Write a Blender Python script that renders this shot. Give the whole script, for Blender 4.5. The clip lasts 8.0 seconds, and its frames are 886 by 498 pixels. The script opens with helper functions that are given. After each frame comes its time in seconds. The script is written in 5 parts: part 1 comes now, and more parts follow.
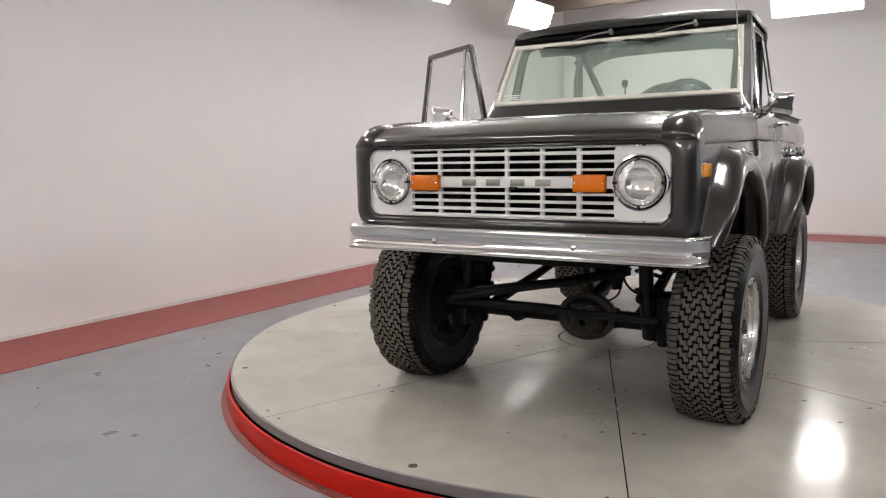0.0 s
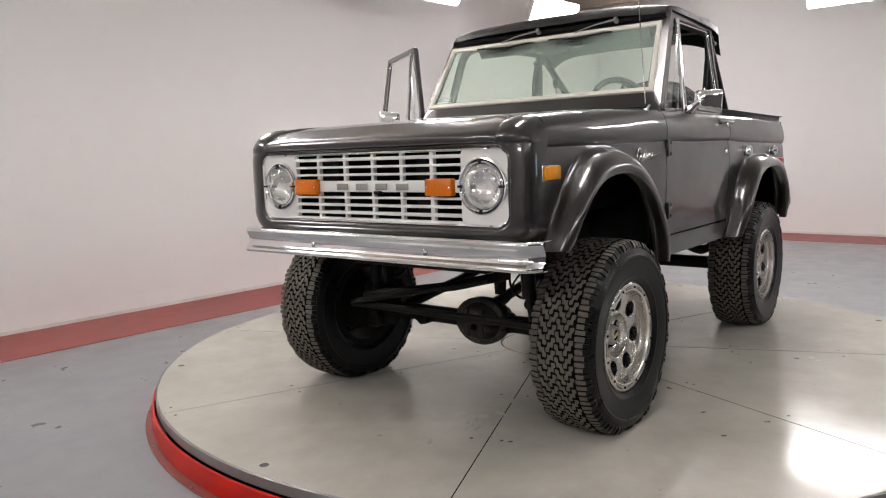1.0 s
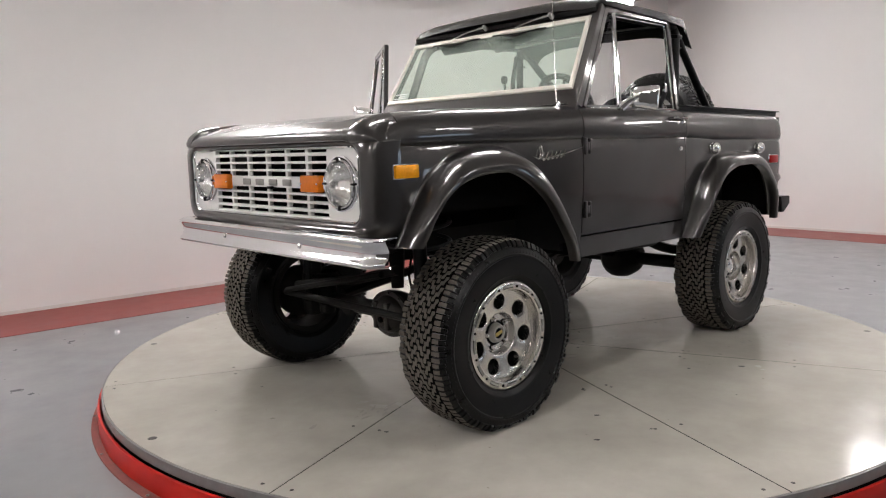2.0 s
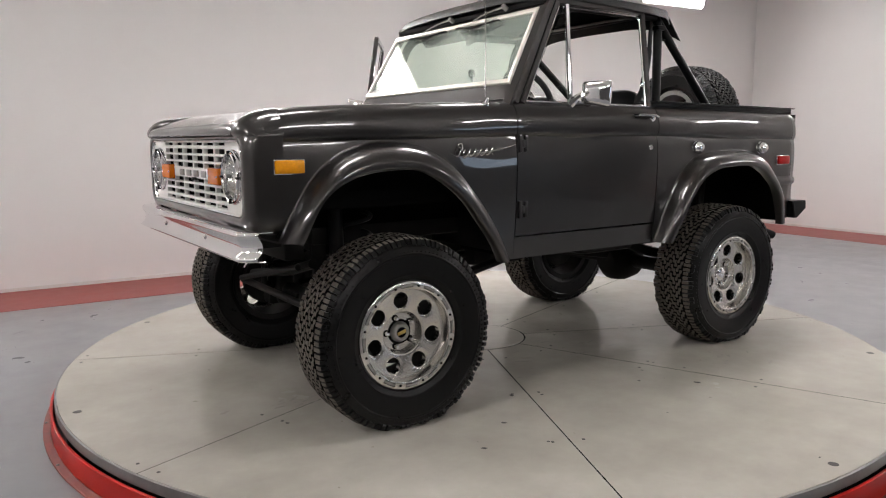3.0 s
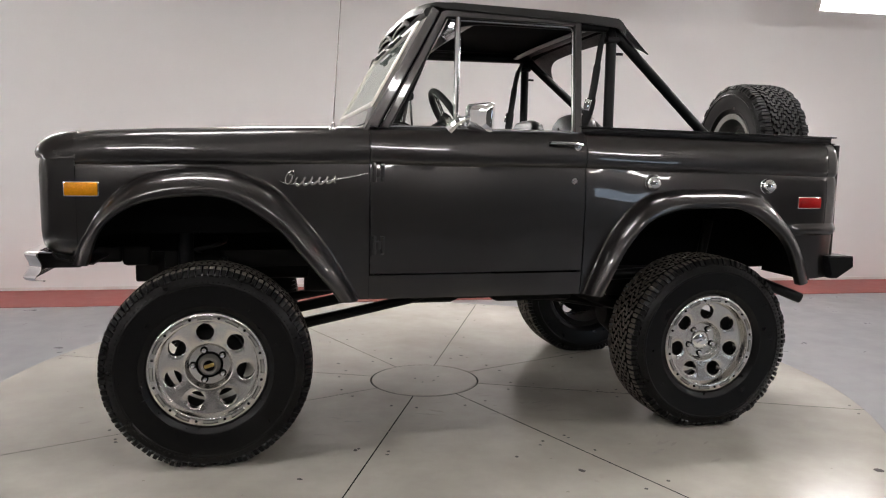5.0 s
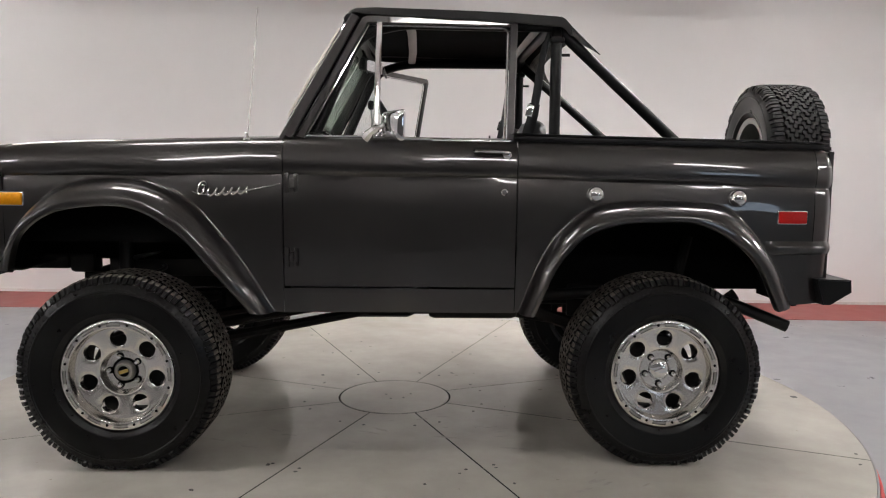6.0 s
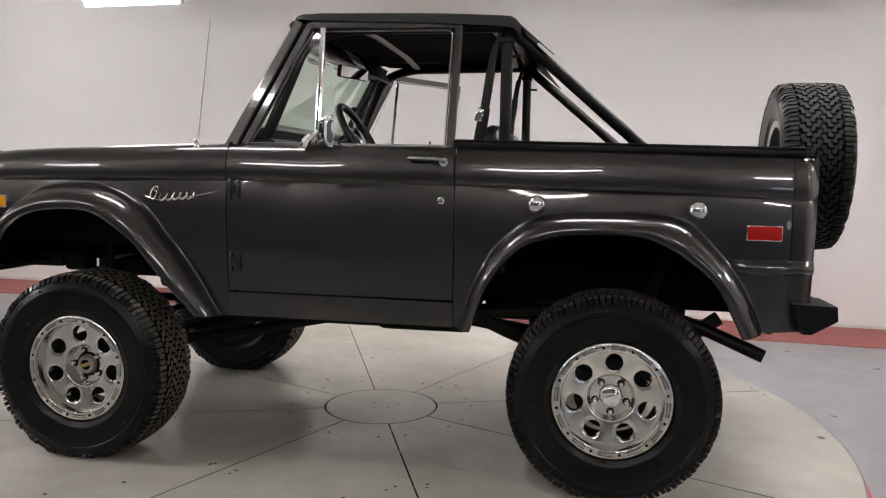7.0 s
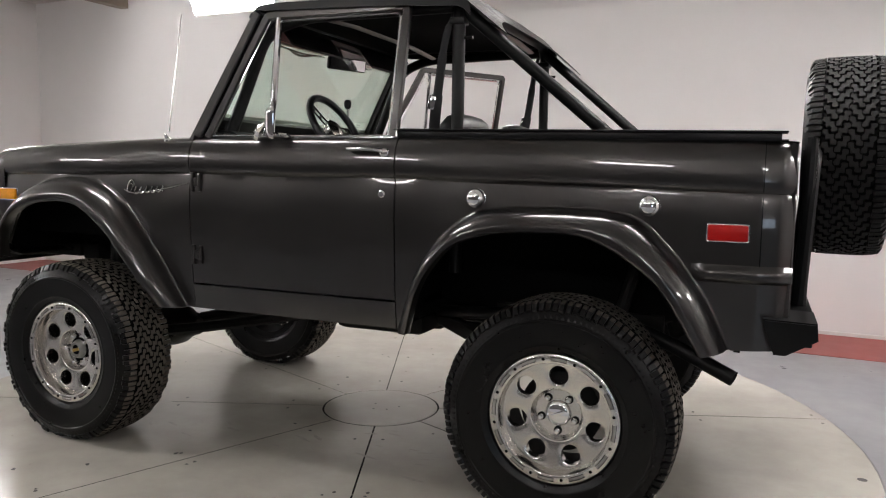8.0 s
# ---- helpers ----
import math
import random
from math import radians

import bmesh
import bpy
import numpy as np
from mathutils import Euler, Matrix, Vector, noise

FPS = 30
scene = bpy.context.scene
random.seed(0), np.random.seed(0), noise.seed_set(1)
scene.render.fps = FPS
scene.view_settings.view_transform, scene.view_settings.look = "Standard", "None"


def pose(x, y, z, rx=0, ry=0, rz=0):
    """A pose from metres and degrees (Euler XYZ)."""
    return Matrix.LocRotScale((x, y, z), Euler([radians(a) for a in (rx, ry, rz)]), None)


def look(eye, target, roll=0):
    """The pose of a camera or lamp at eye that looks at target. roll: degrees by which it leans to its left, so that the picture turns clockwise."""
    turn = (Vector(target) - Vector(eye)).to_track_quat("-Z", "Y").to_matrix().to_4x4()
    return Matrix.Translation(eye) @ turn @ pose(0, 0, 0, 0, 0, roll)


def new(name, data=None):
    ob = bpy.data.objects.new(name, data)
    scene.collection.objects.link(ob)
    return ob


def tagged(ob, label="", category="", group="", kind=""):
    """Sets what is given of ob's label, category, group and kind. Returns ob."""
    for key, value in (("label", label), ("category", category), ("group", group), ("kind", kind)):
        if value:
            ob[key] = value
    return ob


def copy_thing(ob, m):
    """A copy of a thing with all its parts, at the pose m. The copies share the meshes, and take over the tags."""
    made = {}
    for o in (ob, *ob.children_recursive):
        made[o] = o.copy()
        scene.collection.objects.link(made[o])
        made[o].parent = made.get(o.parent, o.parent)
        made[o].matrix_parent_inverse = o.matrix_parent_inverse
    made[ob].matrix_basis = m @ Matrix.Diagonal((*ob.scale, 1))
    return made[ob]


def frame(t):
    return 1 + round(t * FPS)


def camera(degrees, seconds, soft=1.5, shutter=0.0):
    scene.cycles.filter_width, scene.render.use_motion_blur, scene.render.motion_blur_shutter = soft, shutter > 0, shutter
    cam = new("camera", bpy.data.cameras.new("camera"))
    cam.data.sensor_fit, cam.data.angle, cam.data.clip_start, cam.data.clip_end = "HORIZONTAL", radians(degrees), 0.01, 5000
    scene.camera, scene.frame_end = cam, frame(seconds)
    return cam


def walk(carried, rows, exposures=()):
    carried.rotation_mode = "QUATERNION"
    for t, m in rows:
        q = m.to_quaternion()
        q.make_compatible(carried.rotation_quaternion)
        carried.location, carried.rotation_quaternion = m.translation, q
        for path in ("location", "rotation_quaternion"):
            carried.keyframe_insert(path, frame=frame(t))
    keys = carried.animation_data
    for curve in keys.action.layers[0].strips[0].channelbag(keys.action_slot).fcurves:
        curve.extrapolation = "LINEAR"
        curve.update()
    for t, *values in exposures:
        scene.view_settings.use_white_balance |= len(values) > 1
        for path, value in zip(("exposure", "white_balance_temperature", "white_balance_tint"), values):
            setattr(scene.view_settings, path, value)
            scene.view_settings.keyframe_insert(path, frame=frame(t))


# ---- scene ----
cam = camera(61.4, 8.0, soft=1.15)
PATH = [
    (0, (-3.523, -1.454, 1.238), (-1.833, -0.418, 0.978), -1.20),
    (0.5, (-3.270, -1.858, 1.246), (-1.641, -0.728, 0.988), -1.50),
    (1, (-2.996, -2.242, 1.228), (-1.435, -1.016, 0.976), -1.90),
    (1.5, (-2.708, -2.674, 1.215), (-1.244, -1.335, 0.962), -2.10),
    (2, (-2.382, -3.038, 1.232), (-1.027, -1.591, 0.963), -1.50),
    (3.5, (-1.175, -3.769, 1.261), (-0.223, -2.035, 0.971), -0.10),
    (4, (-0.685, -3.895, 1.281), (0.096, -2.075, 1.004), 0.30),
    (5.5, (0.740, -4.036, 1.278), (1.012, -2.067, 1.057), 0.90),
    (6, (1.257, -4.004, 1.285), (1.322, -2.016, 1.074), 0.70),
    (6.5, (1.701, -3.936, 1.285), (1.573, -1.949, 1.087), 0.90),
    (7, (2.175, -3.828, 1.300), (1.825, -1.869, 1.101), 1.00),
    (7.5, (2.580, -3.648, 1.300), (2.019, -1.739, 1.094), 1.00),
    (8, (2.978, -3.382, 1.280), (2.201, -1.551, 1.075), 0.80),
]
walk(cam, [(t, look(eye, target, roll)) for t, eye, target, roll in PATH])

# ---------------------------------------------------------------- world
world = bpy.data.worlds.new("world")
scene.world = world
world.use_nodes = True
world.node_tree.nodes["Background"].inputs[0].default_value = (0.9, 0.92, 1.0, 1)
world.node_tree.nodes["Background"].inputs[1].default_value = 0.004
LAMP_POWER = 39.5


# ---------------------------------------------------------------- materials
def material(name, colour, rough=0.5, metal=0.0, coat=0.0, grain=0.0, grain_scale=60.0, stain=0.0, stain_scale=2.0,
             stain_colour=None, bump=0.0, bump_scale=120.0, rough_var=0.0, per_object=0.0, spec=0.5, coat_rough=0.03, ripple=0.0):
    """A principled material with fine grain, broad stains and relief, all in metres."""
    m = bpy.data.materials.new(name)
    m.use_nodes = True
    nt = m.node_tree
    p = nt.nodes["Principled BSDF"]
    p.inputs["Base Color"].default_value = (*colour, 1)
    p.inputs["Roughness"].default_value = rough
    p.inputs["Metallic"].default_value = metal
    p.inputs["Coat Weight"].default_value = coat
    p.inputs["Coat Roughness"].default_value = coat_rough
    p.inputs["Specular IOR Level"].default_value = spec
    tc = nt.nodes.new("ShaderNodeNewGeometry")

    def noise_tex(scale, detail):
        n = nt.nodes.new("ShaderNodeTexNoise")
        n.inputs["Scale"].default_value = scale
        n.inputs["Detail"].default_value = detail
        n.inputs["Roughness"].default_value = 0.6
        nt.links.new(tc.outputs["Position"], n.inputs["Vector"])
        return n

    last = None
    if grain:
        n = noise_tex(grain_scale, 3)
        mix = nt.nodes.new("ShaderNodeMix")
        mix.data_type = "RGBA"
        mix.inputs[6].default_value = (*[c * (1 - grain) for c in colour], 1)
        mix.inputs[7].default_value = (*[min(1, c * (1 + grain)) for c in colour], 1)
        nt.links.new(n.outputs["Fac"], mix.inputs[0])
        last = mix.outputs[2]
    if stain:
        n = noise_tex(stain_scale, 5)
        ramp = nt.nodes.new("ShaderNodeMapRange")
        ramp.inputs[1].default_value, ramp.inputs[2].default_value = 0.38, 0.80
        ramp.inputs[3].default_value, ramp.inputs[4].default_value = 0.0, stain
        nt.links.new(n.outputs["Fac"], ramp.inputs[0])
        mix = nt.nodes.new("ShaderNodeMix")
        mix.data_type = "RGBA"
        mix.inputs[6].default_value = (*colour, 1)
        sc = stain_colour or [c * 0.6 for c in colour]
        mix.inputs[7].default_value = (*sc, 1)
        if last:
            nt.links.new(last, mix.inputs[6])
        nt.links.new(ramp.outputs[0], mix.inputs[0])
        last = mix.outputs[2]
    if per_object:
        info = nt.nodes.new("ShaderNodeObjectInfo")
        ramp = nt.nodes.new("ShaderNodeMapRange")
        ramp.inputs[3].default_value, ramp.inputs[4].default_value = 1 - per_object, 1 + per_object
        nt.links.new(info.outputs["Random"], ramp.inputs[0])
        hsv = nt.nodes.new("ShaderNodeHueSaturation")
        hsv.inputs["Color"].default_value = (*colour, 1)
        if last:
            nt.links.new(last, hsv.inputs["Color"])
        nt.links.new(ramp.outputs[0], hsv.inputs["Value"])
        last = hsv.outputs[0]
    if last:
        nt.links.new(last, p.inputs["Base Color"])
    if rough_var:
        n = noise_tex(stain_scale * 3, 5)
        ramp = nt.nodes.new("ShaderNodeMapRange")
        ramp.inputs[1].default_value, ramp.inputs[2].default_value = 0.3, 0.7
        ramp.inputs[3].default_value, ramp.inputs[4].default_value = max(0.02, rough - rough_var), rough + rough_var
        nt.links.new(n.outputs["Fac"], ramp.inputs[0])
        nt.links.new(ramp.outputs[0], p.inputs["Roughness"])
    if bump:
        n = noise_tex(bump_scale, 4)
        b = nt.nodes.new("ShaderNodeBump")
        b.inputs["Strength"].default_value = bump
        b.inputs["Distance"].default_value = 0.004
        nt.links.new(n.outputs["Fac"], b.inputs["Height"])
        nt.links.new(b.outputs[0], p.inputs["Normal"])
    if ripple:
        # slow waviness of pressed sheet metal
        n = noise_tex(3.2, 1)
        b = nt.nodes.new("ShaderNodeBump")
        b.inputs["Strength"].default_value = 1.0
        b.inputs["Distance"].default_value = ripple
        nt.links.new(n.outputs["Fac"], b.inputs["Height"])
        nt.links.new(b.outputs[0], p.inputs["Normal"])
        nt.links.new(b.outputs[0], p.inputs["Coat Normal"])
    return m


def glowing(name, colour, strength):
    m = bpy.data.materials.new(name)
    m.use_nodes = True
    p = m.node_tree.nodes["Principled BSDF"]
    p.inputs["Base Color"].default_value = (0.8, 0.8, 0.8, 1)
    p.inputs["Emission Color"].default_value = (*colour, 1)
    p.inputs["Emission Strength"].default_value = strength
    return m


def glassy(name, colour, rough=0.0, ior=1.55, trans=1.0):
    m = material(name, colour, rough)
    p = m.node_tree.nodes["Principled BSDF"]
    p.inputs["Transmission Weight"].default_value = trans
    p.inputs["IOR"].default_value = ior
    return m


def thin_glass(name, colour, gloss):
    """Thin clear glass: mostly see-through, with a clear reflection."""
    m = bpy.data.materials.new(name)
    m.use_nodes = True
    nt = m.node_tree
    see, shine, mix = nt.nodes.new("ShaderNodeBsdfTransparent"), nt.nodes.new("ShaderNodeBsdfGlossy"), nt.nodes.new("ShaderNodeMixShader")
    see.inputs["Color"].default_value = (*colour, 1)
    shine.inputs["Roughness"].default_value = 0.06
    mix.inputs[0].default_value = gloss
    nt.links.new(see.outputs[0], mix.inputs[1])
    nt.links.new(shine.outputs[0], mix.inputs[2])
    nt.links.new(mix.outputs[0], nt.nodes["Material Output"].inputs[0])
    return m


PAINT = material("grey_metallic_paint", (0.0475, 0.0440, 0.0427), 0.31, metal=0.9, coat=1.0, grain=0.35, grain_scale=900, stain=0.12, stain_scale=1.5, coat_rough=0.012, ripple=0.0045)
# black of the panel gaps; also paints the shade into the wheel wells
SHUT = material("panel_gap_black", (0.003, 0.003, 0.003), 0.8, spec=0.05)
CHROME = material("polished_chrome", (0.86, 0.86, 0.87), 0.07, metal=1.0, rough_var=0.03, stain_scale=20)
CREAM_TRIM = material("pale_bright_trim", (0.74, 0.71, 0.64), 0.30, metal=0.45, grain=0.04, grain_scale=40)
TRIM = material("bright_aluminium_trim", (0.84, 0.82, 0.78), 0.42, metal=1.0, rough_var=0.05, stain_scale=15)
ALLOY = material("machined_aluminium", (0.66, 0.64, 0.61), 0.25, metal=1.0, grain=0.03, grain_scale=300, stain=0.10, stain_scale=9)
ALLOY_DULL = material("dull_aluminium", (0.34, 0.33, 0.31), 0.45, metal=0.9, grain=0.15, grain_scale=80)
RUBBER = material("tyre_sidewall_rubber", (0.0050, 0.0048, 0.0046), 0.29, grain=0.3, grain_scale=90, bump=0.03, bump_scale=250, rough_var=0.02, stain_scale=6, spec=0.22)
TREAD = material("dusty_tread_rubber", (0.098, 0.087, 0.073), 0.85, grain=0.35, grain_scale=140, stain=0.7, stain_scale=7, stain_colour=(0.135, 0.119, 0.099), bump=0.3, bump_scale=300, spec=0.2)
# darker tread rubber, for the spare wheel alone
DARK_TREAD = material("dark_tread_rubber", (0.011, 0.0105, 0.010), 0.75, grain=0.3, grain_scale=140, stain=0.4, stain_scale=7, stain_colour=(0.026, 0.024, 0.021), bump=0.3, bump_scale=300, spec=0.2)
# near-black rubber that paints the shade between the tread blocks
GROOVE_SHADE = material("shaded_groove_rubber", (0.004, 0.004, 0.004), 0.9, grain=0.2, spec=0.1)
WHITE = material("white_enamel", (0.80, 0.79, 0.76), 0.33, grain=0.03, stain=0.10, stain_scale=8, stain_colour=(0.6, 0.57, 0.52))
YELLOW = material("yellow_amber_lens", (0.74, 0.29, 0.004), 0.25, coat=0.15, grain=0.25, grain_scale=90, bump=0.25, bump_scale=300, spec=0.3)
AMBER = material("amber_lens", (0.62, 0.150, 0.004), 0.25, coat=0.15, grain=0.25, grain_scale=90, bump=0.25, bump_scale=300, spec=0.3)
RED_LENS = material("red_lens", (0.46, 0.005, 0.004), 0.30, coat=0.05, spec=0.25, grain=0.2, grain_scale=300, bump=0.25, bump_scale=500)
BLACK = material("black_satin_paint", (0.004, 0.004, 0.004), 0.38, grain=0.2, grain_scale=50, spec=0.22)
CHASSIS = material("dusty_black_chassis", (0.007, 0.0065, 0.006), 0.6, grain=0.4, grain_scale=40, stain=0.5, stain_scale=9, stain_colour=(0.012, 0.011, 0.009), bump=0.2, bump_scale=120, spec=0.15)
IRON = material("bare_cast_iron", (0.024, 0.0215, 0.019), 0.42, metal=0.5, grain=0.4, grain_scale=50, stain=0.6, stain_scale=14, stain_colour=(0.03, 0.025, 0.02), bump=0.3, bump_scale=90)
VINYL = material("black_vinyl_cloth", (0.012, 0.0115, 0.0105), 0.42, grain=0.25, grain_scale=300, bump=0.25, bump_scale=700, rough_var=0.08, stain_scale=4, spec=0.32)
LINING = material("matte_black_lining", (0.007, 0.007, 0.007), 0.9, grain=0.3, grain_scale=200, spec=0.08)
SEAT = material("black_leather", (0.006, 0.006, 0.007), 0.33, grain=0.2, grain_scale=200, bump=0.2, bump_scale=350)
WEBBING = material("black_webbing", (0.015, 0.015, 0.016), 0.75, grain=0.3, grain_scale=500)
SILVER = material("silvered_bowl", (0.95, 0.95, 0.94), 0.16, metal=1.0, bump=0.35, bump_scale=45)
LAMP_GLASS = thin_glass("clear_ribbed_lens", (0.97, 0.97, 0.96), 0.10)
GLASS = glassy("green_tinted_glass", (0.82, 0.95, 0.85), ior=1.46, trans=0.90)
CLEAR = glassy("clear_glass", (0.95, 0.97, 0.96))
MIRROR = material("mirror", (0.85, 0.86, 0.87), 0.03, metal=1.0)
GOLD = material("brass", (0.55, 0.40, 0.14), 0.3, metal=1.0)
STAINLESS = material("polished_stainless", (0.42, 0.41, 0.395), 0.2, metal=1.0, rough_var=0.05, stain_scale=12)
DAYLIGHT = glowing("daylight_in_window", (0.62, 0.79, 1.0), 3.0)
PAPER = material("white_sticker", (0.7, 0.7, 0.68), 0.6)

WALL = material("white_wall_paint", (0.825, 0.808, 0.796), 0.6, grain=0.015, grain_scale=5, stain=0.05, stain_scale=0.9, stain_colour=(0.69, 0.65, 0.61), bump=0.05, bump_scale=80)
GREY_WALL = material("dark_grey_wall_paint", (0.095, 0.092, 0.090), 0.7, grain=0.03, grain_scale=5, stain=0.2, stain_scale=0.8)
SKIRTING = material("pale_skirting", (0.74, 0.71, 0.68), 0.5, stain=0.3, stain_scale=5, stain_colour=(0.4, 0.36, 0.33))
CEILING = material("white_ceiling", (0.74, 0.72, 0.68), 0.8, grain=0.05, grain_scale=6, stain=0.15, stain_scale=1.2)
BEAM = material("brown_beam_paint", (0.30, 0.25, 0.20), 0.7, grain=0.1, grain_scale=20)
FLOOR = material("grey_floor_paint", (0.20, 0.203, 0.215), 0.33, grain=0.08, grain_scale=9, stain=0.45, stain_scale=1.4, stain_colour=(0.25, 0.245, 0.24), rough_var=0.06, bump=0.02, bump_scale=60)
RED_FLOOR = material("red_floor_paint", (0.26, 0.052, 0.043), 0.45, grain=0.08, grain_scale=4, stain=0.15, stain_scale=2, stain_colour=(0.20, 0.045, 0.038), rough_var=0.03, spec=0.35)
PLATE = material("pale_grey_painted_steel", (0.478, 0.452, 0.400), 0.15, grain=0.11, grain_scale=7, stain=0.75, stain_scale=1.5, stain_colour=(0.310, 0.288, 0.245), rough_var=0.06, bump=0.015, bump_scale=25, per_object=0.02, spec=0.24)
STEEL_EDGE = material("worn_steel_edge", (0.21, 0.205, 0.20), 0.42, metal=0.35, grain=0.15, grain_scale=30, stain=0.4, stain_scale=5)
RED_SKIRT = material("red_gloss_paint", (0.50, 0.010, 0.005), 0.34, grain=0.05, grain_scale=3, stain=0.10, stain_scale=1.5, stain_colour=(0.40, 0.012, 0.006), spec=0.22)
DIRTY_RED = material("dirty_red_paint", (0.22, 0.035, 0.025), 0.55, grain=0.3, grain_scale=25, stain=0.6, stain_scale=6, stain_colour=(0.12, 0.06, 0.045))
SMUDGE = material("brown_smudge", (0.285, 0.258, 0.212), 0.3, grain=0.15, grain_scale=40)
SMEAR = material("grey_smear", (0.385, 0.362, 0.325), 0.26, grain=0.18, grain_scale=30, spec=0.22)
SCRATCH = material("dull_floor_mark", (0.165, 0.158, 0.155), 0.5, grain=0.25, grain_scale=50)
SCUFF = material("brown_scuff", (0.315, 0.292, 0.252), 0.25, grain=0.12, grain_scale=60, spec=0.34)
DIRT = material("dark_spot", (0.05, 0.045, 0.04), 0.7, grain=0.3)
TUBE_LIGHT = glowing("fluorescent_light", (1.0, 0.970, 0.972), LAMP_POWER)
REFLECTOR = material("white_lamp_housing", (0.75, 0.74, 0.72), 0.4)


# ---------------------------------------------------------------- mesh helpers
def mesh_object(name, bm, mat, smooth=True, angle=35):
    """One mesh object from a bmesh, shaded smooth with hard edges past the angle."""
    bmesh.ops.recalc_face_normals(bm, faces=bm.faces)
    if smooth:
        lim = radians(angle)
        for f in bm.faces:
            f.smooth = True
        for e in bm.edges:
            if len(e.link_faces) == 2 and e.calc_face_angle(0) > lim:
                e.smooth = False
    me = bpy.data.meshes.new(name)
    bm.to_mesh(me)
    bm.free()
    for m in (mat if isinstance(mat, (list, tuple)) else [mat]):
        me.materials.append(m)
    return new(name, me)


def part(name, bm, mat, parent, label="", smooth=True, angle=35):
    ob = mesh_object(name, bm, mat, smooth, angle)
    ob.parent = parent
    ob.matrix_parent_inverse = Matrix.Identity(4)
    if label:
        tagged(ob, label)
    return ob


def add_box(bm, lo, hi, bevel=0.0, m=None):
    lo, hi = Vector(lo), Vector(hi)
    r = bmesh.ops.create_cube(bm, size=1, matrix=Matrix.Translation((lo + hi) / 2) @ Matrix.Diagonal((*(hi - lo), 1)))
    vs = r["verts"]
    if bevel:
        es = list({e for v in vs for e in v.link_edges})
        out = bmesh.ops.bevel(bm, geom=es, offset=bevel, segments=2, affect="EDGES", profile=0.5)
        vs = list({v for f in out["faces"] for v in f.verts} | {v for v in vs if v.is_valid})
    if m is not None:
        bmesh.ops.transform(bm, matrix=m, verts=vs)
    return vs


def box(lo, hi, bevel=0.0, m=None):
    bm = bmesh.new()
    add_box(bm, lo, hi, bevel, m)
    return bm


def add_lathe(bm, profile, n=48, m=None, closed=False, index=0):
    """Turn (radius, height) pairs round the z axis."""
    rings = []
    for r, h in profile:
        if r < 1e-6:
            rings.append([bm.verts.new((0, 0, h))])
        else:
            rings.append([bm.verts.new((r * math.cos(a), r * math.sin(a), h)) for a in (2 * math.pi * i / n for i in range(n))])
    pairs = list(zip(rings, rings[1:])) + ([(rings[-1], rings[0])] if closed else [])
    for a, b in pairs:
        for i in range(n):
            j = (i + 1) % n
            q = [a[i % len(a)], a[j % len(a)], b[j % len(b)], b[i % len(b)]]
            q = list(dict.fromkeys(q))
            if len(q) > 2:
                bm.faces.new(q).material_index = index
    if m is not None:
        bmesh.ops.transform(bm, matrix=m, verts=[v for ring in rings for v in ring])


def lathe(profile, n=48, m=None, closed=False):
    bm = bmesh.new()
    add_lathe(bm, profile, n, m, closed)
    return bm


def smooth_path(points, n=8):
    """A Catmull-Rom curve through the points."""
    p = [Vector(q) for q in points]
    p = [2 * p[0] - p[1], *p, 2 * p[-1] - p[-2]]
    out = []
    for i in range(1, len(p) - 2):
        for k in range(n):
            t = k / n
            out.append(0.5 * ((2 * p[i]) + (p[i + 1] - p[i - 1]) * t + (2 * p[i - 1] - 5 * p[i] + 4 * p[i + 1] - p[i + 2]) * t * t
                              + (3 * p[i] - p[i - 1] - 3 * p[i + 1] + p[i + 2]) * t ** 3))
    return out + [p[-2]]


def round_corners(points, radius, n=6):
    """A polyline whose inner corners are rounded."""
    p = [Vector(q) for q in points]
    out = [p[0]]
    for a, b, c in zip(p, p[1:], p[2:]):
        r = min(radius, (a - b).length * 0.49, (c - b).length * 0.49)
        s, e = b + (a - b).normalized() * r, b + (c - b).normalized() * r
        out += [(1 - t) ** 2 * s + 2 * t * (1 - t) * b + t * t * e for t in (k / n for k in range(n + 1))]
    return out + [p[-1]]


def add_tube(bm, points, radius, n=12, flat=1.0, caps=True, up=(0.13, 0.27, 0.95)):
    """A round (or flattened) bar along a path."""
    p = [Vector(q) for q in points]
    rings = []
    side = None
    for i, q in enumerate(p):
        d = (p[min(i + 1, len(p) - 1)] - p[max(i - 1, 0)]).normalized()
        if side is None:
            side = d.cross(Vector(up)).normalized()
        side = (side - d * side.dot(d)).normalized()
        other = d.cross(side)
        r = radius[i] if isinstance(radius, (list, tuple)) else radius
        rings.append([bm.verts.new(q + side * (r * math.cos(a)) + other * (r * flat * math.sin(a))) for a in (2 * math.pi * k / n for k in range(n))])
    for a, b in zip(rings, rings[1:]):
        for k in range(n):
            bm.faces.new((a[k], a[(k + 1) % n], b[(k + 1) % n], b[k]))
    if caps:
        bm.faces.new(rings[0][::-1])
        bm.faces.new(rings[-1])


def tube(points, radius, n=12, flat=1.0, up=(0.13, 0.27, 0.95)):
    bm = bmesh.new()
    add_tube(bm, points, radius, n, flat, True, up)
    return bm


